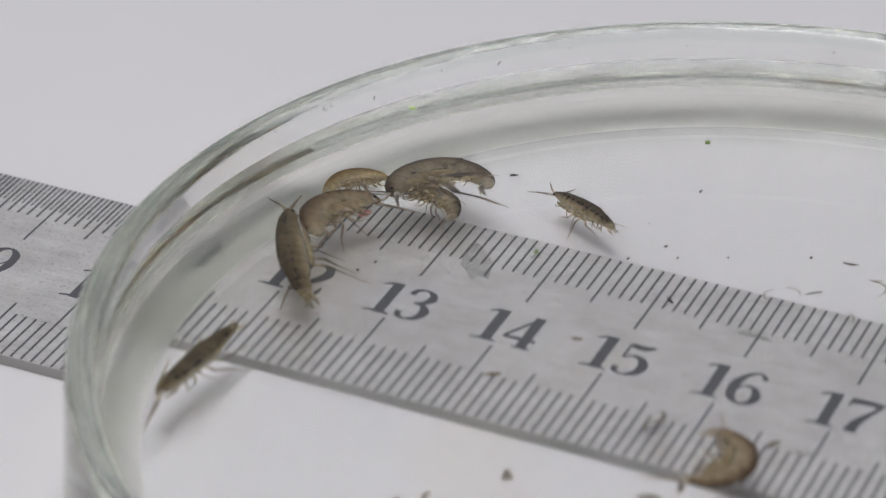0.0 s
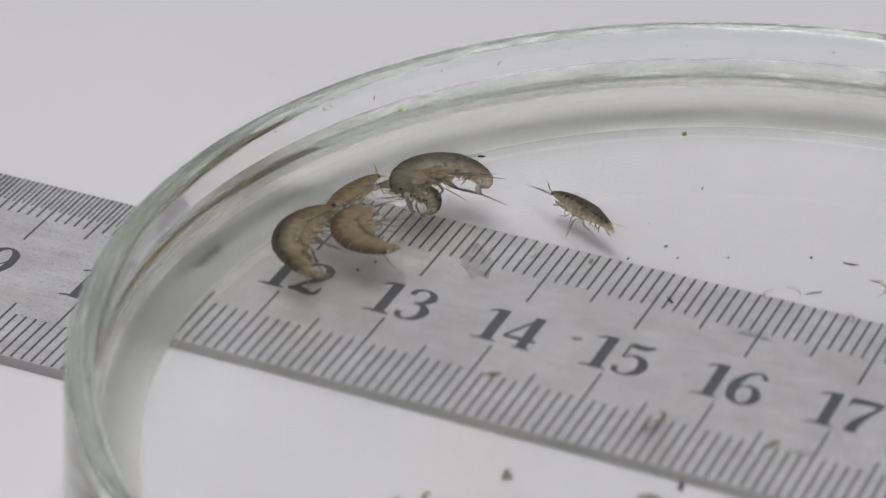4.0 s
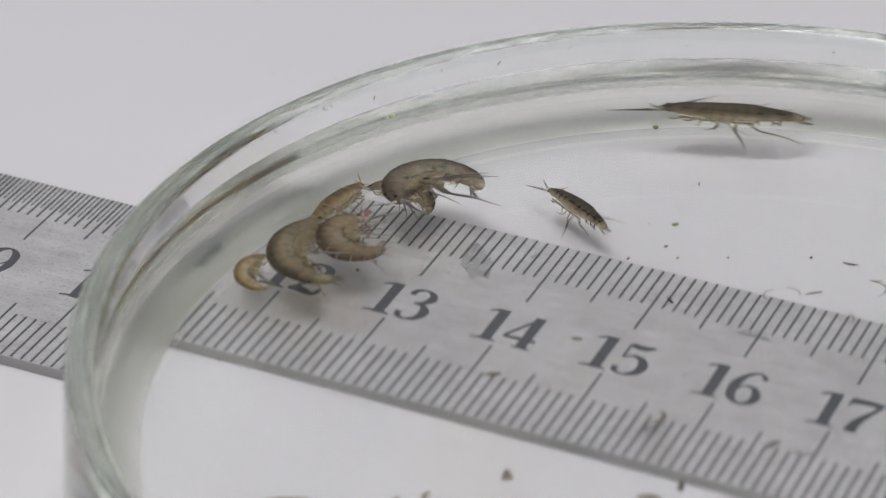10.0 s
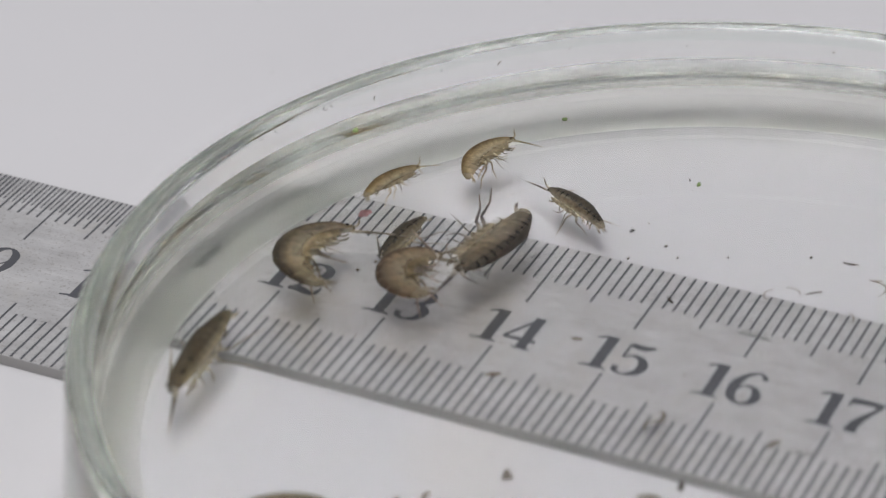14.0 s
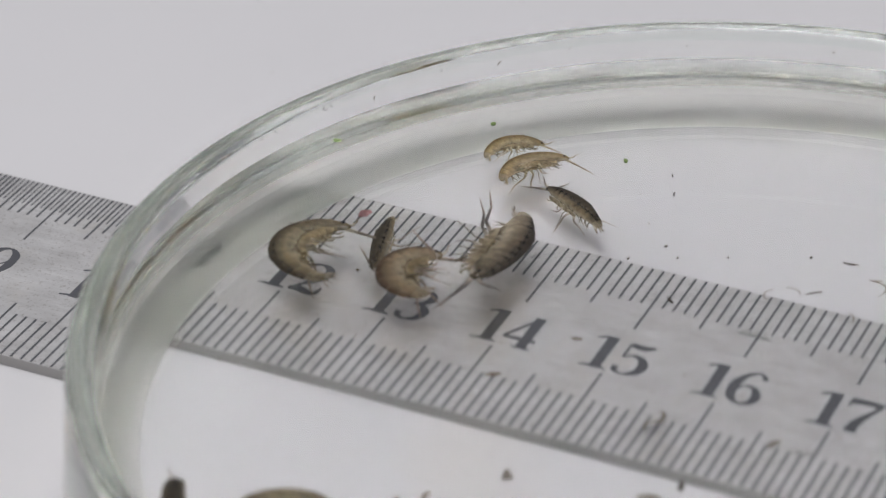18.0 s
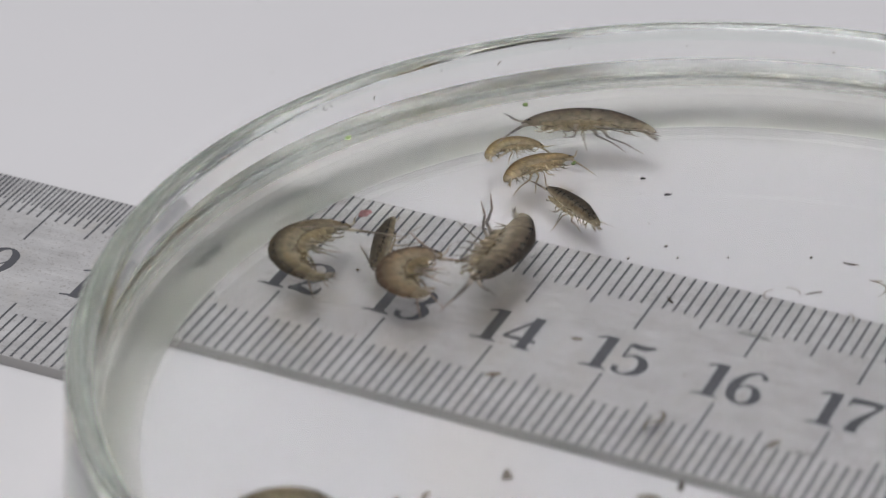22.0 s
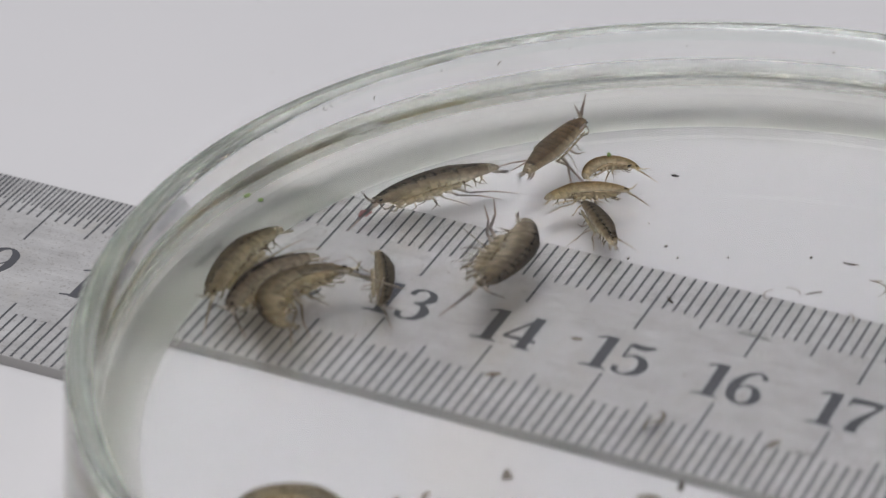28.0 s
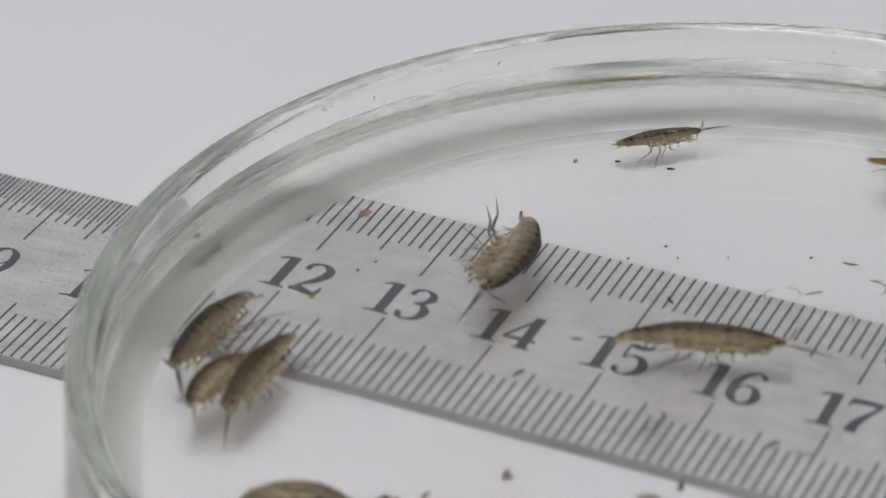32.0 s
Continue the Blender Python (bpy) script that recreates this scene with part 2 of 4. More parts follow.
for f in bm.faces:
    c = f.calc_center_median()
    r = math.hypot(c.x, c.y)
    if r < RI + 0.05 * MM and BASE - 0.1 * MM < c.z < LEVEL + 0.1 * MM:
        f.material_index = 1 if r < RI - 3.4 * MM or c.z > 10.2 * MM else 5 if c.z < BASE + 3.6 * MM else 8 if c.z > 7.6 * MM else 7
    elif c.z < 0.01 * MM:
        f.material_index = 2
    elif r > 51.8 * MM and c.z < 4.6 * MM:
        f.material_index = 4
    elif r > RO - 0.45 * MM and c.z < 7.8 * MM:
        f.material_index = 9 if c.z < 6.2 * MM else 10
    elif r > RO - 0.45 * MM and c.z < HIGH - 1.0 * MM:
        f.material_index = 3
    elif c.z > HIGH - 1.2 * MM:
        f.material_index = 6
dish = tagged(part("petri_dish", bm, [GLASS, GLASS_WET, GLASS_BASE, GLASS_WALL, GLASS_FOOT, GLASS_CORNER, GLASS_LIP, GLASS_LOW, GLASS_MID, GLASS_FOOT_MID, GLASS_FOOT_HIGH], None, smooth=True), "shallow round clear glass dish with greenish rim, holding water", "dish")
dish.location = DISH

men = [(0, LEVEL), (RI - 4 * MM, LEVEL)] + [(RI - d * MM, LEVEL + 0.1 * MM * math.exp(-d / 0.7)) for d in (3, 2.2, 1.6, 1.1, 0.7, 0.4, 0.2, 0.0)]
men_bm = revolve(men)
bmesh.ops.reverse_faces(men_bm, faces=men_bm.faces[:])
water = tagged(part("water", men_bm, WATER, None, smooth=True), "clear still water filling the dish", "water", kind="structure")
water.location = DISH
SURFACE = DISH.z + LEVEL


# ---- amphipods: built one body-length long, head towards +x, back towards +z ----
def chitin(name, back, flank, belly, glow, band, thin=0.16):
    """Thin half-clear shell: dark pigment along the back, pale under the belly, fine cross bands."""
    back, flank, belly = [(r * 1.04, g * 0.98, b * 0.92) for r, g, b in (back, flank, belly)]
    m = material(name, flank, 0.38, 0, 0.4)
    tc = m.node_tree.nodes.new("ShaderNodeTexCoord")
    sep = m.node_tree.nodes.new("ShaderNodeSeparateXYZ")
    link(m, tc.outputs["Object"], sep.inputs[0])
    rng = node(m, "ShaderNodeMapRange", From_Min=-0.19, From_Max=0.118)
    away = node(m, "ShaderNodeMath")
    away.operation = "ABSOLUTE"
    link(m, sep.outputs["Y"], away.inputs[0])
    crest = node(m, "ShaderNodeMath")
    crest.operation = "MULTIPLY_ADD"
    crest.inputs[1].default_value = -0.5
    link(m, away.outputs[0], crest.inputs[0])
    link(m, sep.outputs["Z"], crest.inputs[2])
    link(m, crest.outputs[0], rng.inputs["Value"])
    tint = ramp(m, rng.outputs[0], [(0.26, belly), (0.54, flank), (0.80, back)])
    mott = node(m, "ShaderNodeTexNoise", Scale=26, Detail=5, Roughness=0.65)
    info = m.node_tree.nodes.new("ShaderNodeObjectInfo")
    add = m.node_tree.nodes.new("ShaderNodeVectorMath")
    link(m, tc.outputs["Object"], add.inputs[0])
    link(m, info.outputs["Random"], add.inputs[1])
    link(m, add.outputs[0], mott.inputs["Vector"])
    spots = ramp(m, mott.outputs["Fac"], [(0.36, (0.84, 0.83, 0.81)), (0.62, (1.06, 1.06, 1.05))])
    col = mix(m, 1.0, tint, spots, "MULTIPLY")
    broad = node(m, "ShaderNodeTexNoise", Scale=11, Detail=3, Roughness=0.55)
    link(m, add.outputs[0], broad.inputs["Vector"])
    patch = ramp(m, broad.outputs["Fac"], [(0.34, (0.74, 0.73, 0.71)), (0.62, (1.14, 1.13, 1.11))])
    col = mix(m, 1.0, col, patch, "MULTIPLY")
    edge = node(m, "ShaderNodeMapRange", From_Min=-0.048, From_Max=-0.012)
    link(m, sep.outputs["X"], edge.inputs["Value"])
    banded = ramp(m, edge.outputs[0], [(0.0, (band, band, band)), (1.0, (1, 1, 1))])
    col = mix(m, 1.0, col, banded, "MULTIPLY")
    link(m, col, bsdf(m).inputs["Base Color"])
    bump(m, mott.outputs["Fac"], 0.2, 0.0002)
    nt = m.node_tree
    tr = nt.nodes.new("ShaderNodeBsdfTranslucent")
    link(m, col, tr.inputs["Color"])
    see = nt.nodes.new("ShaderNodeBsdfTransparent")
    see.inputs[0].default_value = (0.93, 0.9, 0.82, 1)
    a, b = nt.nodes.new("ShaderNodeMixShader"), nt.nodes.new("ShaderNodeMixShader")
    a.inputs[0].default_value, b.inputs[0].default_value = glow, thin
    link(m, bsdf(m).outputs[0], a.inputs[1])
    link(m, tr.outputs[0], a.inputs[2])
    link(m, a.outputs[0], b.inputs[1])
    link(m, see.outputs[0], b.inputs[2])
    if thin < 0.5:
        most, some = thin + 0.70, thin + 0.24
        link(m, ramp(m, rng.outputs[0], [(0.10, (most, most, most)), (0.55, (some, some, some)), (0.92, (thin, thin, thin))]), b.inputs[0])
    link(m, b.outputs[0], nt.nodes["Material Output"].inputs[0])
    return m


SHELL = {
    "dark": chitin("grey_brown_shell", (0.075, 0.058, 0.043), (0.385, 0.322, 0.248), (0.90, 0.87, 0.77), 0.62, 0.84),
    "olive": chitin("olive_shell", (0.125, 0.098, 0.056), (0.445, 0.375, 0.240), (0.90, 0.86, 0.70), 0.62, 0.86),
    "brown": chitin("tan_brown_shell", (0.178, 0.116, 0.068), (0.565, 0.455, 0.308), (0.92, 0.87, 0.72), 0.62, 0.84),
    "amber": chitin("amber_shell", (0.36, 0.26, 0.105), (0.74, 0.63, 0.38), (0.95, 0.90, 0.73), 0.66, 0.90),
    "small": chitin("dark_striped_shell", (0.090, 0.073, 0.050), (0.391, 0.328, 0.224), (0.90, 0.85, 0.68), 0.60, 0.84),
}
# the side shields are thinner and paler than the back
SHIELD = {kind: chitin(kind + "_side_shield", flank, belly, belly, 0.62, 0.92, 0.62) for kind, flank, belly in (
    ("dark", (0.46, 0.41, 0.33), (0.86, 0.82, 0.70)), ("olive", (0.47, 0.42, 0.28), (0.86, 0.81, 0.62)), ("brown", (0.58, 0.49, 0.34), (0.88, 0.82, 0.64)),
    ("amber", (0.82, 0.70, 0.46), (0.92, 0.86, 0.68)), ("small", (0.46, 0.39, 0.27), (0.86, 0.80, 0.62)))}


def jointed(name, root, middle, tip):
    """Limbs: pale where they join the body, dark in the middle, lighter again at the tip."""
    m = material(name, middle, 0.45, 0, 0.4)
    far = m.node_tree.nodes.new("ShaderNodeVectorMath")
    far.operation = "LENGTH"
    link(m, coords(m), far.inputs[0])
    rng = node(m, "ShaderNodeMapRange", From_Min=0.0, From_Max=0.40)
    link(m, far.outputs["Value"], rng.inputs["Value"])
    col = ramp(m, rng.outputs[0], [(0.12, root), (0.26, middle), (0.56, middle), (0.66, tip)])
    link(m, col, bsdf(m).inputs["Base Color"])
    nt = m.node_tree
    tr, a = nt.nodes.new("ShaderNodeBsdfTranslucent"), nt.nodes.new("ShaderNodeMixShader")
    link(m, col, tr.inputs["Color"])
    a.inputs[0].default_value = 0.45
    link(m, bsdf(m).outputs[0], a.inputs[1])
    link(m, tr.outputs[0], a.inputs[2])
    link(m, a.outputs[0], nt.nodes["Material Output"].inputs[0])
    return m


LIMB = {
    "dark": jointed("grey_limb", (0.58, 0.52, 0.45), (0.23, 0.203, 0.190), (0.38, 0.31, 0.27)),
    "olive": jointed("olive_limb", (0.58, 0.52, 0.40), (0.25, 0.208, 0.150), (0.40, 0.33, 0.26)),
    "brown": jointed("tan_limb", (0.60, 0.52, 0.42), (0.34, 0.27, 0.22), (0.48, 0.38, 0.32)),
    "amber": jointed("amber_limb", (0.66, 0.58, 0.42), (0.44, 0.36, 0.25), (0.55, 0.46, 0.33)),
    "small": jointed("dark_limb", (0.58, 0.52, 0.43), (0.26, 0.225, 0.19), (0.44, 0.38, 0.31)),
}
PALE = chitin("pale_swimmeret", (0.72, 0.67, 0.56), (0.76, 0.71, 0.60), (0.8, 0.75, 0.64), 0.5, 1.0, 0.76)
EYE = material("black_eye", (0.012, 0.010, 0.010), 0.25)

# each body ring: start and end along the body, height and width there, as shares of the length
RINGS = [("head", 0.0, 0.085, 0.095, 0.148, 0.092, 0.138)]
_at = 0.085
for _i in range(7):
    RINGS.append(("body_segment", _at, _at + 0.076, 0.148 + 0.0325 * _i - 0.0027 * _i * _i, 0.1778 + 0.0271 * _i - 0.0027 * _i * _i, 0.158 + 0.009 * min(_i, 5), 0.166 + 0.0085 * min(_i, 5)))
    _at += 0.076
for _i in range(3):
    RINGS.append(("tail_segment", _at, _at + 0.080, 0.240 - 0.032 * _i, 0.208 - 0.032 * _i, 0.186 - 0.022 * _i, 0.166 - 0.022 * _i))
    _at += 0.080
for _i in range(3):
    RINGS.append(("rear_segment", _at, _at + 0.032, 0.146 - 0.022 * _i, 0.128 - 0.022 * _i, 0.120 - 0.020 * _i, 0.104 - 0.020 * _i))
    _at += 0.032
SPAN = 0.085 + 7 * 0.076 + 3 * 0.080  # the rear rings tuck under the body


# how far each ring hangs below its axis, as a share of its height
HANG = (0.52, 0.60, 0.68, 0.74, 0.78, 0.78, 0.76, 0.72, 0.68, 0.64, 0.58, 0.52, 0.50, 0.50)


def ring_mesh(spec, number):
    """One hooped body ring, its hind edge flared over the next; x = 0 at its middle."""
    _, a, b, h0, h1, w0, w1 = spec
    half, n, first = (b - a) / 2, 22, number == 0
    here, after = HANG[number], HANG[min(number + 1, 13)]
    bm = bmesh.new()
    rows = []
    front = [(half * 2.05, 0.30), (half * 1.92, 0.56), (half * 1.62, 0.80), (half * 1.2, 0.93)] if first else [(half * 1.4, 0.966), (half * 1.1, 0.980)]
    cuts = front + [(half * 0.8, 0.990), (half * 0.3, 0.998), (-half * 0.3, 1.0), (-half * 0.8, 1.0), (-half * 1.12, 1.0), (-half * 1.20, 0.992)]
    for x, k in cuts:
        u = min(1, max(0, (half - x) / (2 * half)))
        h, w = (h0 + (h1 - h0) * u) * k, (w0 + (w1 - w0) * u) * k
        row = []
        for i in range(n):
            t = 2 * math.pi * i / n
            c, s = math.cos(t), math.sin(t)
            low = max(0.0, -s)
            y = 0.5 * w * math.copysign(abs(c) ** 0.9, c) * (1 - 0.30 * low)
            z = h * (0.50 * s if s > 0 else (here + (after - here) * u) * s)
            row.append(bm.verts.new((x, y, z)))
        rows.append(row)
    for p, q in zip(rows, rows[1:]):
        for i in range(n):
            bm.faces.new((p[i], p[(i + 1) % n], q[(i + 1) % n], q[i]))
    if first:
        bm.faces.new(rows[0][::-1])
    if number == 13:
        bm.faces.new(rows[-1])
    return bm


def tube(points, radii, n=6):
    bm = bmesh.new()
    pts = [Vector(q) for q in points]
    rows = []
    for i, q in enumerate(pts):
        way = (pts[min(i + 1, len(pts) - 1)] - pts[max(i - 1, 0)]).normalized()
        side = way.cross(Vector((0.31, 0.9, 0.2))).normalized()
        other = way.cross(side)
        rows.append([bm.verts.new(q + radii[i] * (math.cos(2 * math.pi * k / n) * side + math.sin(2 * math.pi * k / n) * other)) for k in range(n)])
    for a, b in zip(rows, rows[1:]):
        for k in range(n):
            bm.faces.new((a[k], a[(k + 1) % n], b[(k + 1) % n], b[k]))
    bm.faces.new(rows[0][::-1])
    bm.faces.new(rows[-1])
    return bm


def bent(first, turns, lengths, radii, spread=0.0):
    """A jointed limb in the x-z plane: angles from +x (degrees, up positive), thinner at each joint; spread leans it out to +y."""
    pts, rad = [Vector(first)], [radii[0]]
    for k, (a, l) in enumerate(zip(turns, lengths)):
        d = Vector((math.cos(radians(a)), spread * (0.9 if k == 0 else 0.55), math.sin(radians(a)))).normalized()
        for f in (0.12, 0.55, 0.93, 1.0):
            pts.append(pts[-1 - (0.12, 0.55, 0.93, 1.0).index(f)] + d * l * f)
            r = radii[k] + (radii[k + 1] - radii[k]) * f
            rad.append(r * (1.12 if f in (0.12,) else 1.0) * (0.72 if f == 1.0 else 1.0))
    return tube(pts, rad)


def plate_mesh(drop, length):
    """A rounded shield hanging at the flank, slightly bowed."""
    bm = bmesh.new()
    top, low = [], []
    n = 8
    outline = [(length * 0.52 * math.cos(math.pi * i / n), -drop * math.sin(math.pi * i / n) ** 0.6) for i in range(n + 1)]
    for depth, bag in ((0.0, top), (0.003, low)):
        for x, z in outline:
            bag.append(bm.verts.new((x, depth - 0.10 * abs(z) - 1.6 * z * z, z)))
    bm.faces.new(top)
    bm.faces.new(low[::-1])
    for i in range(n):
        bm.faces.new((top[i + 1], top[i], low[i], low[i + 1]))
    bm.faces.new((top[0], top[-1], low[-1], low[0]))
    return bm


def feathered(length, lean):
    """A swimmeret: a short stem with two soft lashes."""
    bm = bent((0, 0, 0), (-95 + lean, -120 + lean), (length * 0.4, length * 0.7), (0.010, 0.009, 0.003), 0.1)
    other = bent((0, 0, 0), (-95 + lean, -75 + lean), (length * 0.4, length * 0.65), (0.010, 0.008, 0.002), 0.1)
    me = bpy.data.meshes.new("lash")
    other.to_mesh(me)
    other.free()
    bm.from_mesh(me)
    return bm


mesh_store = {}


def shared(key, maker, mat, smooth=True):
    if key not in mesh_store:
        bm = maker()
        bmesh.ops.recalc_face_normals(bm, faces=bm.faces[:])
        me = bpy.data.meshes.new(key[0])
        bm.to_mesh(me)
        bm.free()
        me.materials.append(mat)
        if smooth:
            me.polygons.foreach_set("use_smooth", [True] * len(me.polygons))
        mesh_store[key] = me
    return mesh_store[key]


def fix(name, me, parent, m, label=""):
    ob = new(name, me)
    ob.parent = parent
    ob.matrix_basis = m
    return tagged(ob, label)


MIRROR = Matrix.Diagonal((1, -1, 1, 1))
# walking limbs: angles of their joints, lengths and thickness; the hind three reach up and back
WALKERS = {
    3: ((-60, -100, -40), (0.06, 0.06, 0.05), 0.4),
    4: ((-92, -70, -8), (0.075, 0.060, 0.085), 0.45),
    5: ((-84, -112, -108), (0.085, 0.10, 0.12), 0.6),
    6: ((-118, -158, -142), (0.11, 0.15, 0.17), 1.25),
    7: ((-140, 178, -164), (0.12, 0.17, 0.19), 1.15),
}


def amphipod(kind, length, label, seed, stout=1.0):
    rnd = random.Random(seed)
    shell, limb = SHELL[kind], LIMB[kind]
    body = thing("amphipod", label, "crustacean", "amphipods in the dish")
    body.scale = (length, length, length)
    segments = []
    for k, spec in enumerate(RINGS):
        name, a, b, h0, h1, w0, w1 = spec
        me = shared((name, kind, k), lambda: ring_mesh(spec, k), shell if k < 11 else SHIELD[kind])
        seg = fix(name, me, body, Matrix.Diagonal((0.93 / SPAN, stout * 0.94 / SPAN, stout * 0.94 / SPAN, 1)))
        segments.append((seg, 0.93 * (0.5 - (a + b) / 2 / SPAN)))
        size, side = (b - a), (1, -1)
        for s in side:
            flip = Matrix() if s > 0 else MIRROR
            if k == 0:
                fix("eye", shared(("eye", kind), lambda: tube([(0, -0.004, 0), (0, 0.002, 0), (0, 0.006, 0)], [0.013, 0.0155, 0.007], 10), EYE), seg, flip @ Matrix.Translation((0.035, 0.056, 0.014)), "round black eye")
                up = shared(("antenna", kind, 1), lambda: bent((0, 0, 0), (40, 62, 80, 64), (0.045, 0.050, 0.055, 0.055), (0.0155, 0.0125, 0.009, 0.006, 0.002), 0.35), limb)
                low = shared(("antenna", kind, 2), lambda: bent((0, 0, 0), (-4, -8, -12), (0.075, 0.125, 0.20), (0.0215, 0.0165, 0.0115, 0.003), 0.36), limb)
                fix("antenna", up, seg, flip @ pose(0.070, 0.014, 0.022, 0, rnd.uniform(-20, 20), rnd.uniform(-12, 20)))
                fix("antenna", low, seg, flip @ pose(0.066, 0.016, -0.022, 0, rnd.uniform(-25, 25), rnd.uniform(-12, 18)))
            if 1 <= k <= 7:
                drop = (0.085, 0.100, 0.112, 0.118, 0.100, 0.085, 0.070)[k - 1]
                fix("side_plate", shared(("side_plate", kind, k), lambda: plate_mesh(drop, size * 1.12), SHIELD[kind]), seg, flip @ Matrix.Translation((0, 0.5 * w1 * 0.80, -0.40 * h1)))
                root = pose(0, 0.5 * w1 * 0.50, -0.62 * h1, 0, rnd.uniform(-22, 22), rnd.uniform(-20, 20))
                if k <= 2:
                    claw = shared(("claw_leg", kind, k), lambda: bent((0, 0, 0), (-60, -20, 30), (0.05, 0.05, 0.045), (0.010, 0.008, 0.013, 0.003), 0.2), PALE)
                    fix("claw_leg", claw, seg, flip @ root)
                else:
                    turns, sizes, lean = WALKERS[k]
                    leg = shared(("leg", kind, k), lambda: bent((0, 0, 0), turns, sizes, (0.0180, 0.0105, 0.0078, 0.0028) if k in (4, 6, 7) else (0.011, 0.0065, 0.005, 0.002), lean), limb if k in (4, 6, 7) else PALE)
                    fix("leg", leg, seg, flip @ root)
            if 8 <= k <= 10:
                fix("swimmeret", shared(("swimmeret", kind, k), lambda: feathered(0.125, 6 * (k - 9)), PALE), seg, flip @ pose(0, 0.5 * w1 * 0.4, -0.42 * h1, 0, rnd.uniform(-28, 28), 0))
            if k >= 11:
                long = 0.13 - 0.02 * (k - 11)
                fix("tail_limb", shared(("tail_limb", kind, k), lambda: bent((0, 0, 0), (-165, 172), (long * 0.5, long * 0.6), (0.012, 0.009, 0.0025), 0.3), limb), seg, flip @ pose(-0.01, 0.5 * w1 * 0.5, -0.25 * h1, 0, rnd.uniform(-12, 12), 0))
    return body, segments, seed


def posture(s, bend):
    """Where the ring at s (0.5 head to -0.5 rump, less for the tucked rear) lies on a back bent by that many degrees in all."""
    k = radians(bend)

    def on_arc(q):
        return (q, 0.0) if abs(k) < 1e-3 else (math.sin(k * q) / k, (math.cos(k * q) - 1) / k)

    if s >= -0.5:
        x, z = on_arc(s)
        return pose(x, 0, z, 0, math.degrees(k * s), 0)
    tuck = min(7.0, 3.0 + abs(bend) * 0.12)
    (x, z), q, n = on_arc(-0.5), -0.5, 10
    for _ in range(n):
        q += (s + 0.5) / n
        a = k * q + tuck * (q + 0.5)
        x, z = x + math.cos(a) * (s + 0.5) / n, z - math.sin(a) * (s + 0.5) / n
    return pose(x, 0, z, 0, math.degrees(k * s + tuck * (s + 0.5)), 0)


def crawl(animal, rows):
    """rows: seconds; place in mm; turn in degrees; how far the back is bent. Rings take their place on the bent back."""
    body, segments, seed = animal
    rows = [r for r in rows if r[0] <= 32.0]
    if rows[-1][0] < 32.0:
        rows.append((32.0, *rows[-1][1:]))
    walk(body, [(t, pose(x * MM, y * MM, z * MM, rx, ry, rz)) for t, x, y, z, rx, ry, rz, _ in rows])
    for seg, s in segments:
        walk(seg, [(r[0], posture(s, r[7])) for r in rows])
    # antennae sway slowly, swimmerets beat
    rnd = random.Random(seed * 7 + 1)
    for limb in body.children_recursive:
        if limb.name.startswith(("antenna", "swimmeret")):
            slow = limb.name.startswith("antenna")
            step, swing = (1.6, 9) if slow else (0.4, 16)
            start, rest = rnd.uniform(0, 6), limb.matrix_basis.copy()
            mirrored, n = rest.determinant() < 0, round(32 / step)
            keyed = []
            for i in range(n + 1):
                a = swing * math.sin(start + (i * 1.1 if slow else i * math.pi * 0.8))
                keyed.append((i * step, rest @ pose(0, 0, 0, 0, a, a * 0.4 if slow else 0)))
            if not mirrored:
                walk(limb, keyed)
            else:
                walk(limb, [(t, m @ MIRROR) for t, m in keyed])

# ---- scraps on the dish floor: place (mm), length, turn, thickness, bow, kind ----
def scrap_mesh(length, thick, bow, seed, n=9):
    rnd = random.Random(seed)
    pts, rad = [], []
    for i in range(n):
        u = i / (n - 1) - 0.5
        pts.append((u * length, bow * length * (0.25 - u * u) * 4 + rnd.uniform(-0.04, 0.04) * thick, thick * 0.5))
        rad.append(thick * 0.5 * (0.45 + 0.65 * (1 - (2 * abs(u)) ** 2.2)) * rnd.uniform(0.85, 1.15))
    return tube(pts, rad, 6)


def scrap_material(name, a, b, clearness=0.0):
    m = material(name, a, 0.7)
    link(m, ramp(m, noise_fac(m, 5000, 3), [(0.35, a), (0.65, b)]), bsdf(m).inputs["Base Color"])
    bsdf(m).inputs["Alpha"].default_value = 1 - clearness
    return m


SCRAP = {
    "dark": scrap_material("dark_plant_fibre", (0.035, 0.028, 0.02), (0.10, 0.075, 0.045)),
    "brown": scrap_material("brown_plant_fibre", (0.12, 0.085, 0.045), (0.24, 0.18, 0.10)),
    "tan": scrap_material("tan_debris", (0.40, 0.34, 0.27), (0.55, 0.49, 0.41), 0.45),
    "pink": scrap_material("pinkish_debris", (0.55, 0.20, 0.20), (0.62, 0.34, 0.34), 0.35),
    "green": scrap_material("green_leaf_scrap", (0.13, 0.20, 0.055), (0.22, 0.31, 0.10)),
    "yellow": scrap_material("yellow_green_smear", (0.5, 0.52, 0.33), (0.6, 0.6, 0.42), 0.9),
    "black": scrap_material("black_grit", (0.015, 0.014, 0.013), (0.04, 0.035, 0.03)),
}
FLOOR = DISH.z + BASE + 0.02 * MM
LABELS = {
    "dark": "thin dark brown plant fibre lying on the dish floor",
    "brown": "short brown plant fibre lying on the dish floor",
    "tan": "pale tan crumb of debris on the dish floor",
    "pink": "soft pinkish speck of debris above the ruler edge",
    "yellow": "faint yellow-green smear on the dish floor",
}


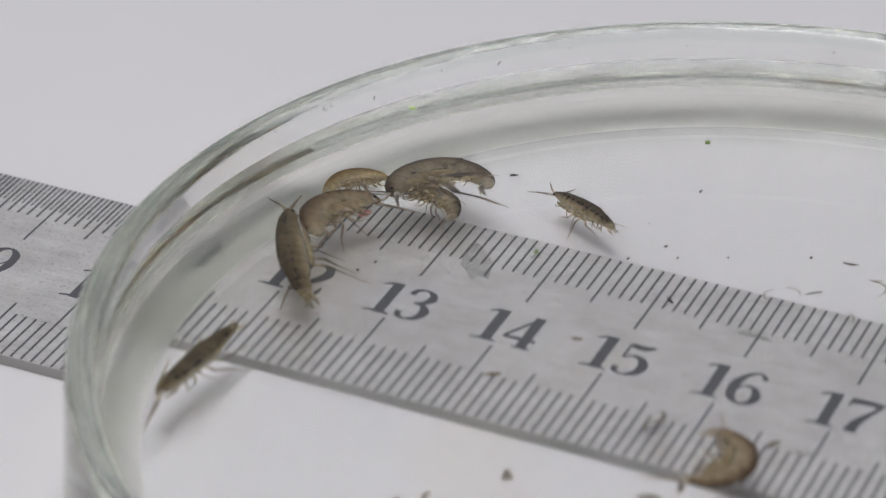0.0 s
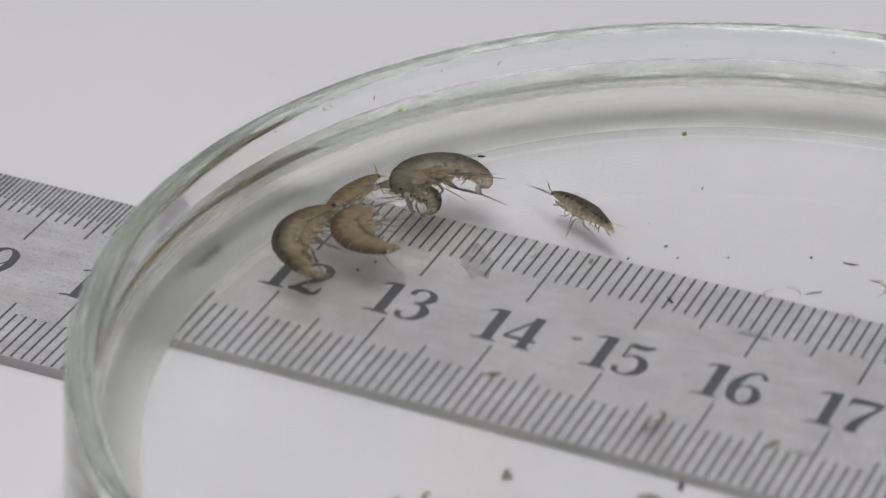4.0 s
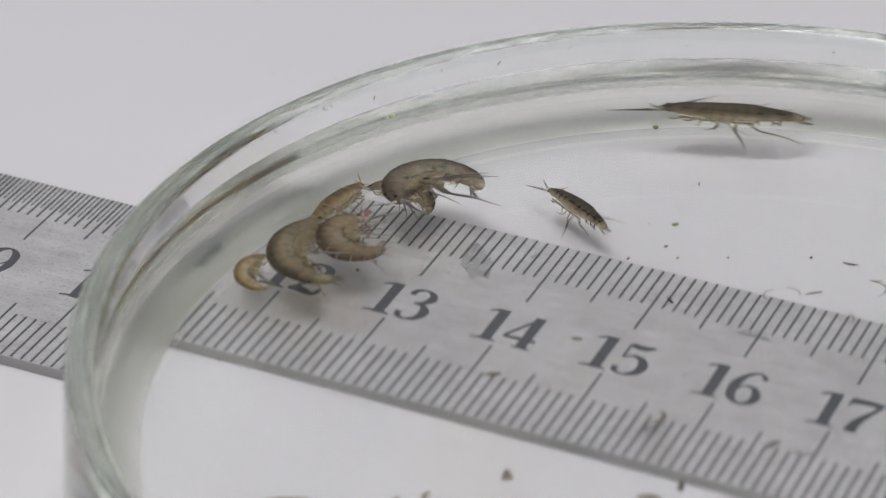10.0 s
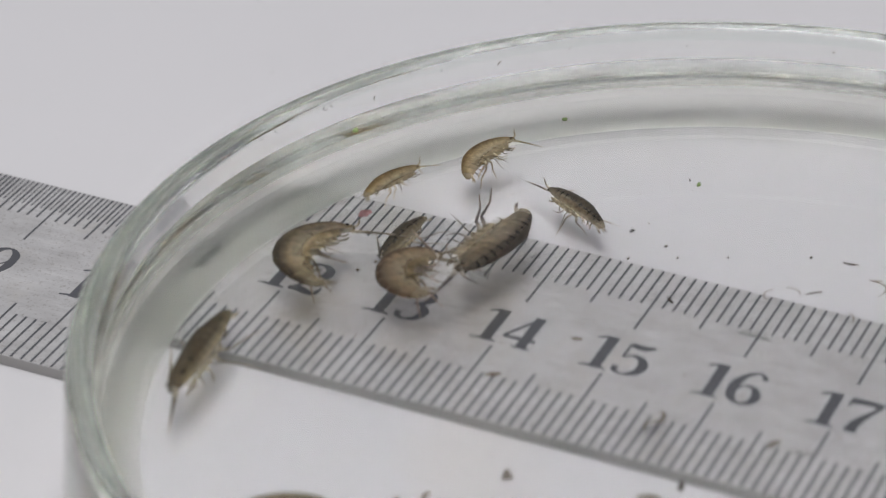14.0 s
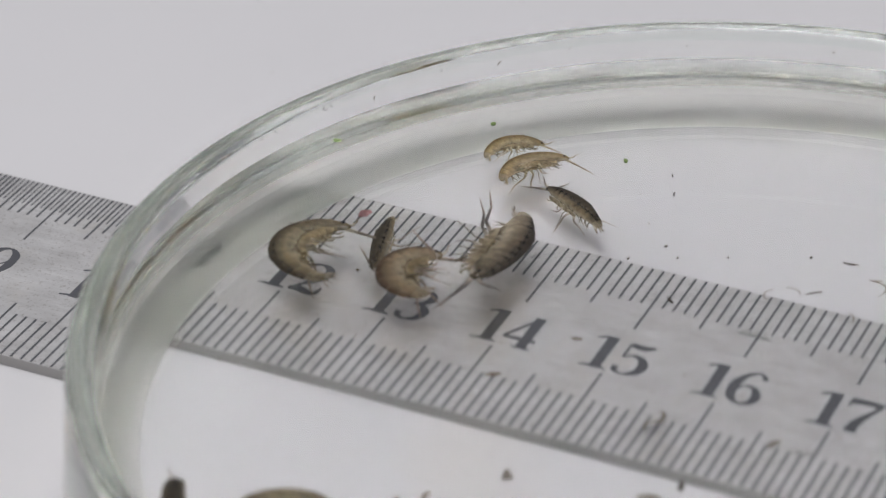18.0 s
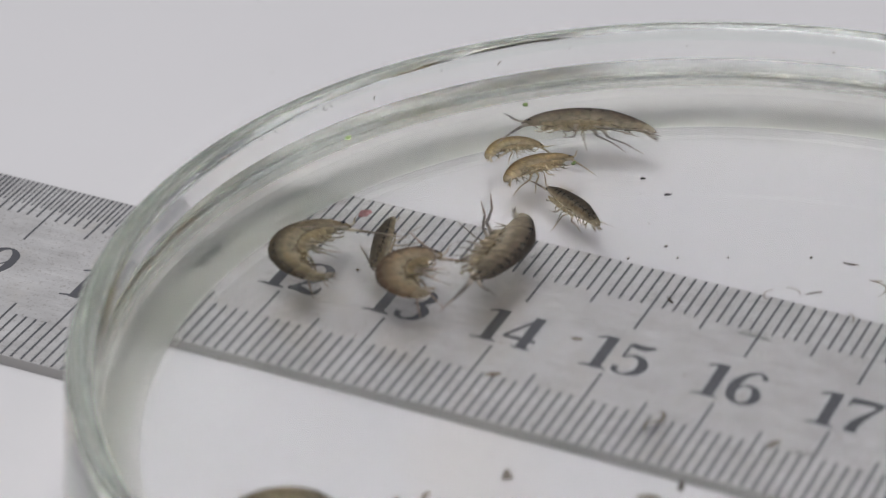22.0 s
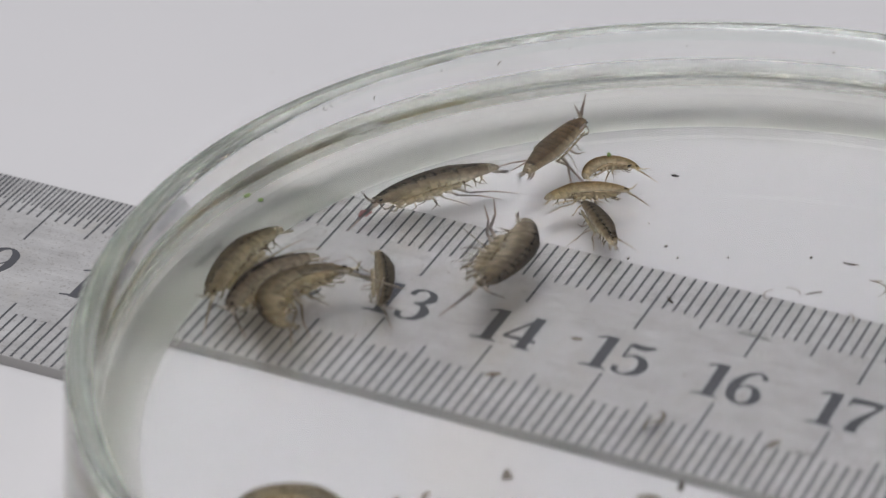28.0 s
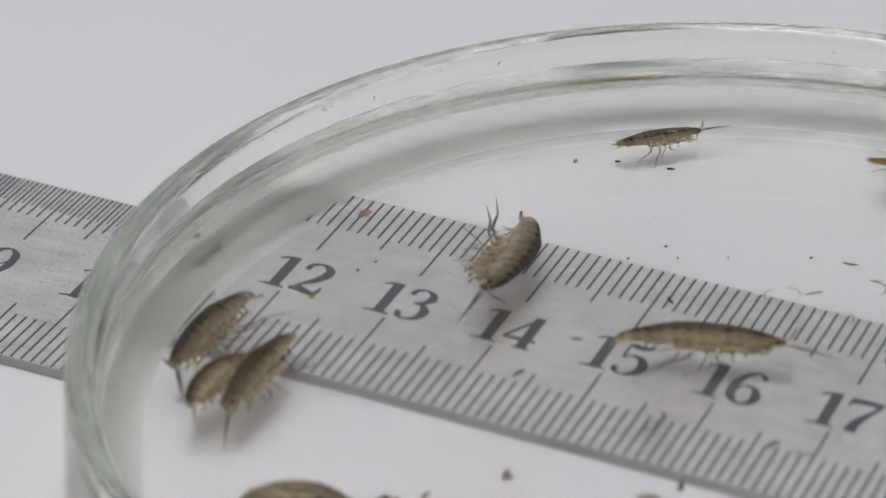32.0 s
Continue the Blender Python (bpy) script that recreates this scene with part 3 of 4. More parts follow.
def scrap(kind, x, y, length, turn, thick, bow, seed):
    ob = tagged(part("debris_scrap", scrap_mesh(length * MM, thick * MM, bow, seed), SCRAP[kind], None, smooth=True), LABELS[kind], "debris", "debris on the dish floor")
    ob.matrix_basis = pose(x * MM, y * MM, FLOOR, 0, 0, turn)
    return ob


scrap("dark", 23.73, 20.81, 1.38, 10, 0.22, -0.12, 0)
scrap("dark", 22.45, 14.73, 1.55, 40, 0.2, 0.06, 1)
scrap("dark", 11.55, 8.25, 1.04, -45, 0.32, 0.0, 2)
scrap("brown", 6.58, -0.84, 0.97, 7, 0.3, 0.0, 3)
scrap("brown", 16.72, -8.99, 2.10, 78, 0.26, -0.35, 4)
scrap("brown", 16.55, -10.34, 1.56, 97, 0.2, 0.1, 5)
scrap("tan", 26.91, -8.66, 1.46, 62, 0.5, 0.1, 6)
scrap("dark", 22.10, -17.34, 1.23, 105, 0.5, 0.0, 7)
scrap("tan", 9.26, -22.20, 0.93, 42, 0.7, 0.15, 8)
scrap("tan", 8.88, -21.52, 1.08, 107, 0.5, 0.0, 9)
scrap("tan", 2.50, -28.62, 0.97, -47, 0.5, 0.1, 10)
scrap("tan", 20.44, -19.99, 1.95, 20, 0.7, 0.05, 11)
scrap("tan", 4.58, -27.30, 1.54, 96, 0.5, 0.2, 12)
scrap("brown", 26.62, 19.06, 1.17, 16, 0.14, -0.1, 13)
scrap("brown", 26.84, 17.73, 2.76, -55, 0.12, 0.4, 14)
scrap("pink", -18.15, 9.94, 1.37, 68, 0.8, 0.1, 15)
scrap("yellow", 20.05, 5.73, 2.97, -2, 0.5, 0.1, 16)
scrap("yellow", 29.57, -9.00, 1.81, 8, 0.45, 0.1, 17)
scrap("yellow", -1.65, 9.79, 0.84, 44, 0.5, 0.1, 18)
scrap("tan", 19.06, 12.93, 1.89, 93, 0.12, 0.3, 19)
scrap("tan", 20.67, 14.20, 1.78, -26, 0.1, 0.3, 20)
scrap("dark", 8.06, 16.54, 0.37, 44, 0.25, 0, 21)
scrap("dark", 5.77, 13.22, 0.45, 81, 0.2, 0, 22)
scrap("dark", 13.68, 17.09, 0.25, 25, 0.22, 0, 23)
scrap("dark", 20.29, 20.23, 0.30, 25, 0.25, 0, 24)
scrap("dark", 9.64, 15.17, 0.25, 25, 0.2, 0, 25)
scrap("tan", 26.39, 12.37, 1.69, -61, 0.12, 0.2, 26)
scrap("brown", -14.01, 3.16, 0.34, 60, 0.25, 0, 27)
scrap("brown", -14.84, 1.20, 0.31, 44, 0.3, 0, 28)
scrap("tan", -27.10, 17.24, 0.43, 45, 0.3, 0, 29)
loose_fibre = scrap("brown", 2.31, -8.90, 1.43, 34, 0.34, 0.05, 77)


# ---- fine grit, all over the dish floor ----
bm = bmesh.new()
rnd = random.Random(5)
for _ in range(420):
    a, r = rnd.uniform(0, 2 * math.pi), 47 * MM * math.sqrt(rnd.random())
    x, y, s = DISH.x + r * math.cos(a), DISH.y + r * math.sin(a), rnd.uniform(0.02, 0.075) * MM * (1.6 if rnd.random() < 0.15 else 1.0)
    bmesh.ops.create_icosphere(bm, subdivisions=1, radius=s, matrix=Matrix.Translation((x, y, FLOOR + s * 0.6)) @ Matrix.Diagonal((1, rnd.uniform(0.5, 2.0), 0.6, 1)))
tagged(part("floor_grit", bm, SCRAP["brown"]), "tiny brown grit specks scattered on the dish floor", "debris", kind="stuff")

# ---- a shed skin: thin clear film, crumpled ----
bm = bmesh.new()
grid = [[None] * 5 for _ in range(11)]
rnd = random.Random(9)
for i in range(11):
    for j in range(5):
        u, v = i / 10 - 0.5, j / 4 - 0.5
        w = 1.6 * (1 - 1.4 * abs(u)) + 0.5
        grid[i][j] = bm.verts.new((u * 5.6 * MM, v * w * MM * 1.4, (0.5 + 0.5 * math.cos(v * 5) + rnd.uniform(-0.12, 0.12)) * MM))
for i in range(10):
    for j in range(4):
        bm.faces.new((grid[i][j], grid[i + 1][j], grid[i + 1][j + 1], grid[i][j + 1]))
bmesh.ops.solidify(bm, geom=bm.faces[:], thickness=0.03 * MM)
FILM = material("clear_film", (0.86, 0.86, 0.84), 0.25)
bsdf(FILM).inputs["Alpha"].default_value = 0.16
skin = tagged(part("shed_skin", bm, FILM, None, smooth=True), "crumpled transparent shed skin lying over the ruler", "shed skin")
skin.matrix_basis = pose(-5.88 * MM, 6.73 * MM, FLOOR, 0, 0, -62)


# ---- leaf scraps and grit that drift on the water ----
def floater(kind, size, label, seed):
    rnd = random.Random(seed)
    bm = bmesh.new()
    long, wide = (1.2, 0.9) if kind == "green" else (1.8, 0.5)
    ring = [(size * MM * rnd.uniform(0.45, 1.0) * math.cos(2 * math.pi * k / 9) * long, size * MM * rnd.uniform(0.45, 1.0) * math.sin(2 * math.pi * k / 9) * wide) for k in range(9)]
    top = [bm.verts.new((x, y, rnd.uniform(0.06, 0.16) * MM)) for x, y in ring]
    low = [bm.verts.new((x * 0.9, y * 0.9, -0.04 * MM)) for x, y in ring]
    bm.faces.new(top)
    bm.faces.new(low[::-1])
    for k in range(9):
        bm.faces.new((top[k - 1], low[k - 1], low[k], top[k]))
    bmesh.ops.recalc_face_normals(bm, faces=bm.faces[:])
    return tagged(part("leaf_scrap" if kind == "green" else "grit_speck", bm, SCRAP[kind]), label, "debris", "scraps on the water")


def drift(ob, rows):
    walk(ob, [(t, pose(x * MM, y * MM, SURFACE, 0, 0, turn)) for t, x, y, turn in rows])


# ---- nicks and drops on the glass rim ----
def rim_drop(angle, inward, low, size, seed):
    rnd = random.Random(seed)
    bm = bmesh.new()
    bmesh.ops.create_icosphere(bm, subdivisions=2, radius=size * MM)
    for v in bm.verts:
        v.co *= rnd.uniform(0.8, 1.15)
        v.co.z *= 0.7
    ob = tagged(part("rim_drop", bm, WATER, None, smooth=True), "small clear drop clinging inside the glass rim", "drop", "drops on the rim")
    r = RI - inward * MM
    ob.location = DISH + Vector((r * math.cos(radians(angle)), r * math.sin(radians(angle)), HIGH - low * MM))


rim_drop(157.3, 0.1, 1.0, 0.25, 0)
rim_drop(156.5, 0.1, 1.0, 0.15, 1)
rim_drop(163.8, 0.1, 1.0, 0.17, 2)
rim_drop(162.9, 0.1, 1.0, 0.11, 3)
rim_drop(154.3, 0.1, 1.0, 0.12, 4)
rim_drop(143.6, 0.1, 1.0, 0.15, 5)
rim_drop(142.9, 0.1, 1.0, 0.13, 6)
rim_drop(165.8, 0.1, 1.0, 0.12, 7)
rim_drop(148.2, 0.1, 1.0, 0.09, 8)
rim_drop(115.3, 0.1, 1.0, 0.13, 9)
rim_drop(114.8, 0.1, 1.0, 0.09, 10)


# ---- dried specks on the inside of the glass wall ----
def wall_speck(angle, height, size, turn, seed):
    ob = tagged(part("dried_speck", scrap_mesh(size * MM, size * 0.22 * MM, 0.2, seed, 6), SCRAP["tan"], None, smooth=True), "dried pale speck stuck inside the glass wall", "speck", "specks on the glass wall")
    a = radians(angle)
    ob.matrix_basis = Matrix.Translation(DISH + Vector(((RI - 0.06 * MM) * math.cos(a), (RI - 0.06 * MM) * math.sin(a), height * MM))) @ pose(0, 0, 0, 90, 0, 0) @ pose(0, 0, 0, 0, angle - 90, 0) @ pose(0, 0, 0, 0, 0, turn)


wall_speck(137.2, 14.44, 0.5, 40, 300)
wall_speck(151.2, 14.19, 0.5, 80, 305)
wall_speck(117.9, 14.32, 0.35, 30, 309)
wall_speck(103.4, 14.24, 0.4, 20, 310)
wall_speck(129.8, 14.88, 0.35, 60, 311)


def motions():
    crawl(amphipod("dark", 12.5 * MM, "large dark grey amphipod with pale belly over the ruler", 3, 0.99), [
        (0, -14.24, 15.32, 8.5, 95, 4, -142, 171), (1, -15.15, 16.11, 9, 88, 4, -141, 189), (2, -14.99, 15.5, 9, 88, 4, -139, 198),
        (3, -14.48, 15.86, 9, 83, 0, -136, 194), (6, -14.93, 14.62, 9, 87, 4, -134, 188), (8, -15.03, 14.35, 9, 88, 4, -134, 194),
        (10, -14.95, 13.93, 9, 90, 0, -128, 189), (10.6, -14.61, 13.44, 8.5, 96, 4, -130, 173), (11, -12.8, 10.63, 8.5, 91, -3, -126, 84),
        (11.25, -11.42, 10.28, 8.75, 46, -8, -118, 53), (11.5, -10.04, 9.94, 9, 1, -5, -109, 22), (12, -10.09, 8.82, 9, -27, -8, -101, 13),
        (13, -7.93, 9.2, 9, -41, -8, -97, 13), (13.5, -6.1, 6.84, 9, -44, -11, -94, 26), (14, -3.49, 5.75, 9, -76, -8, -94, 30), (14.5, -2.87, 5.42, 9, -79, -8, -91, 30),
        (18, -2.37, 5.23, 9, -81, -8, -87, 34), (20, -2.25, 5.08, 9, -81, -8, -87, 34), (25, -2.05, 4.97, 9, -82, -8, -87, 36), (28, -1.53, 4.38, 9, -82, -8, -86, 34),
        (32, -1.33, 4.27, 9, -85, -5, -85, 28),
    ])
    crawl(amphipod("small", 7.6 * MM, "small dark striped amphipod on the dish floor", 4, 1.0), [
        (0, -0.43, 17.89, 5, 15, 4, 152, 28), (6, -0.74, 17.96, 5, 14, 0, 153, 39), (10, -1.13, 17.99, 5, 4, 0, 150, 34), (13, -1.2, 18.18, 5, 14, 0, 149, 40),
        (18, -1.42, 18.3, 5, 18, 0, 148, 42), (22, -1.55, 18.23, 5, 20, 4, 146, 31), (22.5, -1.13, 17.99, 5, 22, 4, 147, 32), (23, 0.17, 17.73, 5, 37, 0, 156, 55),
        (24, 0.58, 17.38, 5, 23, 4, 148, 30), (25, 0.69, 17.11, 5, 24, 4, 142, 32), (28, 1.74, 16.52, 5, 19, 4, 131, 28), (28.4, 1.19, 16.26, 5, 10, 4, 134, 21),
        (28.7, -5.79, 19.33, 5, -13, -11, 148, 18), (29, -10.42, 20.05, 5, 3, -15, 145, 11), (29.25, -11.06, 20.87, 5.5, 3, -13, 131, 18),
        (29.5, -11.75, 21.59, 5, 12, 4, 77, 19), (30, -9.93, 22.58, 5, 18, -4, 62, 18), (31, -5.44, 27.29, 5, 4, -4, 57, 18), (31.5, -2.77, 30.46, 4.5, -4, 0, 48, 16),
        (32, 1.1, 33.5, 4.5, -6, -7, 38, 14),
    ])
    crawl(amphipod("amber", 7.4 * MM, "translucent amber-yellow amphipod with banded back", 5, 0.95), [
        (0, -20.07, 11.41, 8.5, -56, 14, 57, 93), (1, -20.33, 10.19, 7.5, -31, 24, 61, 37), (2, -20.07, 10.23, 7, -18, 9, 75, 42),
        (3, -19.8, 10.84, 6.5, -18, -4, 74, 28), (6, -20.25, 9.43, 6, -42, 0, 80, 34), (8, -20.26, 8.87, 6, -25, 0, 81, 22), (11, -20.49, 8.76, 6, -27, 0, 81, 25),
        (11.6, -19.99, 7.13, 6, -65, 9, 111, 54), (12, -17.98, 4.62, 6, -81, 9, 142, 66), (12.5, -17.74, 8.21, 6, -83, 0, 115, 70),
        (13, -17.97, 12.05, 6.5, -79, -22, 109, 89), (13.25, -16.67, 15.18, 6.25, -84, -15, 81, 87), (13.5, -15.38, 18.31, 6, -92, -10, 53, 86),
        (14, -12.19, 21.91, 6.5, -72, -19, 73, 82), (14.5, -10.2, 22.53, 6, -78, -5, 57, 84), (16.5, -8.06, 22.75, 6, -80, -5, 52, 100),
        (18, -7.79, 22.76, 6, -80, -5, 51, 93), (22, -7.2, 22.7, 6, -75, -4, 54, 74), (22.6, -6.26, 21.07, 6.5, -53, 0, 60, 68), (23, -4.32, 19.05, 6.5, -49, -4, 72, 77),
        (24, -3.75, 19.66, 6.5, -31, 0, 64, 48), (25, -3.18, 20.28, 6.5, -56, 0, 53, 74), (28, -1, 20.33, 6, -60, 0, 35, 50), (28.25, 0.91, 22.99, 6.25, -18, 4, 39, 57),
        (28.5, 2.82, 25.65, 6.5, 25, 5, 44, 65), (29, 18.68, 39.52, 7, 27, -5, 36, 111), (29.2, 25.56, 40.69, 7.75, 7, -19, 15, 67),
        (29.4, 32.44, 41.85, 8.5, -10, -38, -2, 22), (32, 32.57, 41.68, 9, 17, -38, -2, 28),
    ])
    crawl(amphipod("amber", 6.2 * MM, "smallest yellow-olive amphipod in the dish", 6, 0.92), [
        (0, 3.47, -48.01, 6, -9, 22, 146, 0), (3, 3.47, -48.01, 6, -9, 22, 146, 0), (4.1, -9.28, -41.52, 6, -23, 0, 122, 17), (4.6, -17.45, -22.87, 6, -59, -20, 93, 43),
        (5.5, -22.9, -5.43, 6, -83, -31, 112, 165), (6, -22.6, -5.81, 6, -89, -23, 112, 161), (8, -22.56, -5.58, 6, -90, -27, 111, 177),
        (11, -22.6, -5.81, 6, -80, -21, 107, 171), (12, -22.31, -6.38, 6, -79, -26, 88, 182), (13, -20.95, -4.45, 6.5, -62, -14, 51, 177),
        (13.3, -20.44, -2.18, 6, -83, -7, 59, 147), (13.6, -18.74, 5.08, 6.5, -48, -10, 64, 60), (14, -17.68, 14.1, 6.5, -37, -18, 61, 44),
        (14.5, -11.29, 23.74, 6.5, -46, 0, 57, 71), (16.5, -10.6, 24.77, 6.5, -56, -5, 42, 107), (18, -10.41, 24.98, 6.5, -58, -5, 40, 107),
        (22, -10.33, 24.79, 6.5, -61, -5, 39, 117), (22.6, -8.65, 22.79, 6.5, -48, 0, 52, 71), (22.8, -7.06, 21.66, 6.5, -12, 8, 58, 62),
        (23, -5.48, 20.53, 6.5, 24, 11, 68, 52), (23.5, -4.95, 22.62, 6.5, -16, 7, 54, 80), (24, -4.42, 24.71, 6.5, -54, -5, 46, 107),
        (25, -2.6, 25, 6.5, -56, -5, 40, 104), (28, -1.05, 25.28, 6.5, -64, -6, 35, 136), (29, -0.9, 25.59, 6.5, -53, -10, 46, 115),
        (31, -0.86, 25.49, 6.5, -54, -10, 45, 119), (31.25, 0.46, 25.78, 6.5, -19, -10, 36, 92), (31.5, 1.78, 26.07, 6.5, 16, -5, 29, 66),
        (31.9, 19.2, 34.98, 6.5, 23, 0, 18, 47), (32, 23.59, 36.39, 6.5, 40, 6, 14, 84),
    ])
    crawl(amphipod("olive", 13.0 * MM, "large olive-brown amphipod with strongly curled back", 7, 0.8), [
        (0, -19.5, -2.52, 8.53, -43, -6, 122, 30), (1, -21.34, -1.88, 8.03, -65, -5, 106, 49), (2, -20.24, -0.56, 8.53, -11, 0, 95, 23),
        (3, -20.58, 0.35, 8.53, -69, 0, 92, 81), (6, -20.88, -1.6, 8.53, -80, 0, 108, 135), (8, -20.22, -2.4, 8.03, -90, 0, 112, 139),
        (11, -20.39, -2.48, 8.03, -90, 0, 112, 146), (12, -19.37, -3.25, 8.03, -90, 0, 102, 144), (13, -17.49, -2.66, 8.03, -90, 0, 88, 120),
        (13.5, -18.34, -2.8, 8.53, -74, 6, 94, 95), (14, -19.66, -1.76, 8.53, -82, 0, 94, 157), (18, -20.31, -1.44, 8.53, -83, 0, 95, 173),
        (23, -20.31, -1.44, 8.53, -83, 0, 95, 173), (24, -19.9, -2.71, 8.53, -86, -3, 89, 178), (25, -19.23, -5.72, 8.53, -85, -3, 88, 157),
        (25.5, -18.68, -6.84, 8.03, -90, 0, 89, 145), (28, -17.76, -7.62, 8.03, -90, 0, 79, 139), (28.5, -15.53, -8.37, 8.03, -90, 0, 81, 95),
        (29, -12.59, -8.43, 8.53, -50, 3, 87, 43), (30, -8.86, -9.13, 8.53, -39, 3, 85, 38), (30.5, -3.19, -10.81, 8.53, -5, 9, 46, 21),
        (31, 2.95, -9.13, 8.53, -11, 2, 43, 24), (31.5, 9.46, -3.43, 8.53, 4, 2, 37, 12), (32, 17.54, 0.48, 8.03, -23, 0, 20, 30),
    ])
    crawl(amphipod("brown", 9.6 * MM, "tan-brown banded amphipod with pinkish antennae", 8, 1.15), [
        (0, -19.95, 5.87, 8.5, -85, -4, 66, 150), (1, -20.11, 4.48, 8.5, -90, 0, 75, 154), (2, -16.88, 1.72, 8.5, -85, -5, 124, 178),
        (3, -16.28, 2.75, 8.5, -85, -4, 130, 153), (6, -16.77, 0.92, 8.5, -90, -11, 134, 207), (8, -16.99, 0.82, 8.5, -91, -11, 132, 214),
        (11, -16.79, 0.38, 8.5, -88, -11, 123, 216), (11.5, -15.46, 1.02, 8.5, -89, -11, 110, 197), (12, -13.58, -0.71, 8.5, -88, -11, 107, 203),
        (13, -11.02, -1.04, 8.5, -90, 0, 107, 169), (14, -10.18, -1.36, 8.5, -86, -10, 94, 196), (24, -10.18, -1.36, 8.5, -86, -10, 94, 196),
        (25.5, -9.57, -1.89, 8.5, -85, -11, 92, 202), (26.5, -9.71, 8.6, 8.5, -72, 0, 69, 55), (27, -8.43, 13.54, 8.75, -41, 8, 70, 44),
        (27.5, -7.15, 18.47, 9, -9, 15, 76, 33), (28, -5.87, 24.76, 8.5, -4, -8, 82, 11), (28.5, 5.85, 37.68, 9, -13, -13, 29, 23),
        (28.9, 26.29, 41.25, 9, 21, -10, 2, 17), (32, 26.29, 41.25, 9, 24, -10, 2, 17),
    ])
    crawl(amphipod("small", 8.0 * MM, "small dark grey striped amphipod over the ruler marks", 9, 0.88), [
        (0, -12.55, 13.2, 6.5, 82, -5, 169, 140), (1, -14.79, 13.25, 6.5, 84, -5, 171, 156), (3, -14.33, 13.46, 6.5, 83, -5, 167, 142),
        (6, -15.02, 13.14, 6.5, 83, -5, 171, 143), (10, -15.24, 13.03, 6.5, 82, -5, 174, 138), (10.5, -15.66, 11.8, 7, 30, -1, 179, 139),
        (11, -16.07, 10.56, 7.5, -23, 5, 180, 139), (11.5, -15.83, 10.05, 7, 29, 15, -159, 141), (12, -15.59, 9.53, 6.5, 80, 5, -138, 144),
        (13, -13.61, 7, 6.5, 72, -4, -97, 78), (14, -12.55, 5.04, 6.5, 23, -4, -92, 27), (14.5, -13.07, 4.04, 6.5, -5, -4, -78, 16),
        (16.5, -13.58, 3.27, 6.5, 16, 4, -76, 24), (24, -13.49, 3.31, 6.5, 22, 4, -76, 26), (25, -12.58, 1.33, 6.5, 2, 4, -95, 17),
        (25.5, -12.87, 0.67, 6.5, 4, -4, -86, 17), (27.5, -11.41, -1.43, 6.5, -19, 0, -68, 16), (28, -10.87, -1.68, 6.5, -40, 4, -64, 42),
        (28.5, -9.92, -2.25, 6.5, -74, 0, -61, 59), (29, -8.31, -1.48, 6.5, -80, 4, -56, 91), (30, -5.26, -4.06, 6.5, -72, 8, -59, 96),
        (30.5, -5.33, -4.59, 6.5, -79, 4, -62, 86), (30.67, -4.58, -5.96, 6.5, -39, -11, -77, 57), (30.83, -3.83, -7.34, 6.5, 14, -10, -104, 29),
        (31, -3.08, -8.71, 6.5, 54, 7, -118, 0), (31.25, -2.14, -9.56, 6.5, 22, -7, -99, 7), (31.5, -1.2, -10.41, 6.5, -13, -8, -76, 13),
        (31.8, 0.14, -20.41, 6.5, -20, -4, -84, 23), (32, 3.14, -34.44, 6.5, -2, -13, -80, 19),
    ])
    crawl(amphipod("olive", 12.4 * MM, "long olive amphipod swimming along the glass wall", 10, 0.84), [
        (0, 35.37, 40.64, 11.5, -40, 25, 172, 112), (9.3, 35.37, 40.64, 11.5, -40, 25, 172, 112), (9.7, 16.12, 38.99, 10, -39, 7, -170, 124),
        (10, 6.15, 37.7, 8, -7, -5, -159, 12), (10.25, -6.59, 30, 8, 10, -5, -140, 20), (10.5, -13.98, 18.92, 7.5, 32, -3, -145, 37),
        (11, -15.89, 16.28, 7.5, 42, -5, -142, 34), (11.5, -20.75, 9.65, 8.5, 27, -15, -116, 28), (12, -20.75, 7.54, 7.5, 66, -6, -113, 60),
        (12.5, -21.01, 4.06, 7, 50, -6, -112, 42), (13, -20.95, 0.54, 7, 13, -5, -113, 16), (13.5, -23.52, -5.16, 7.5, 30, -2, -98, 33),
        (14, -19.82, -19.26, 7, 13, -3, -83, 15), (14.5, -16.36, -30.83, 7, -2, 0, -71, 0), (14.9, -9.16, -42.24, 5.5, 13, -9, -54, 16),
        (15.6, 12.08, -54.68, 7.5, 33, -10, -19, 200), (16.4, 27.78, -56.66, 4, 24, 0, -13, 23), (32, 27.78, -56.66, 4, 23, 0, -13, 23),
    ])
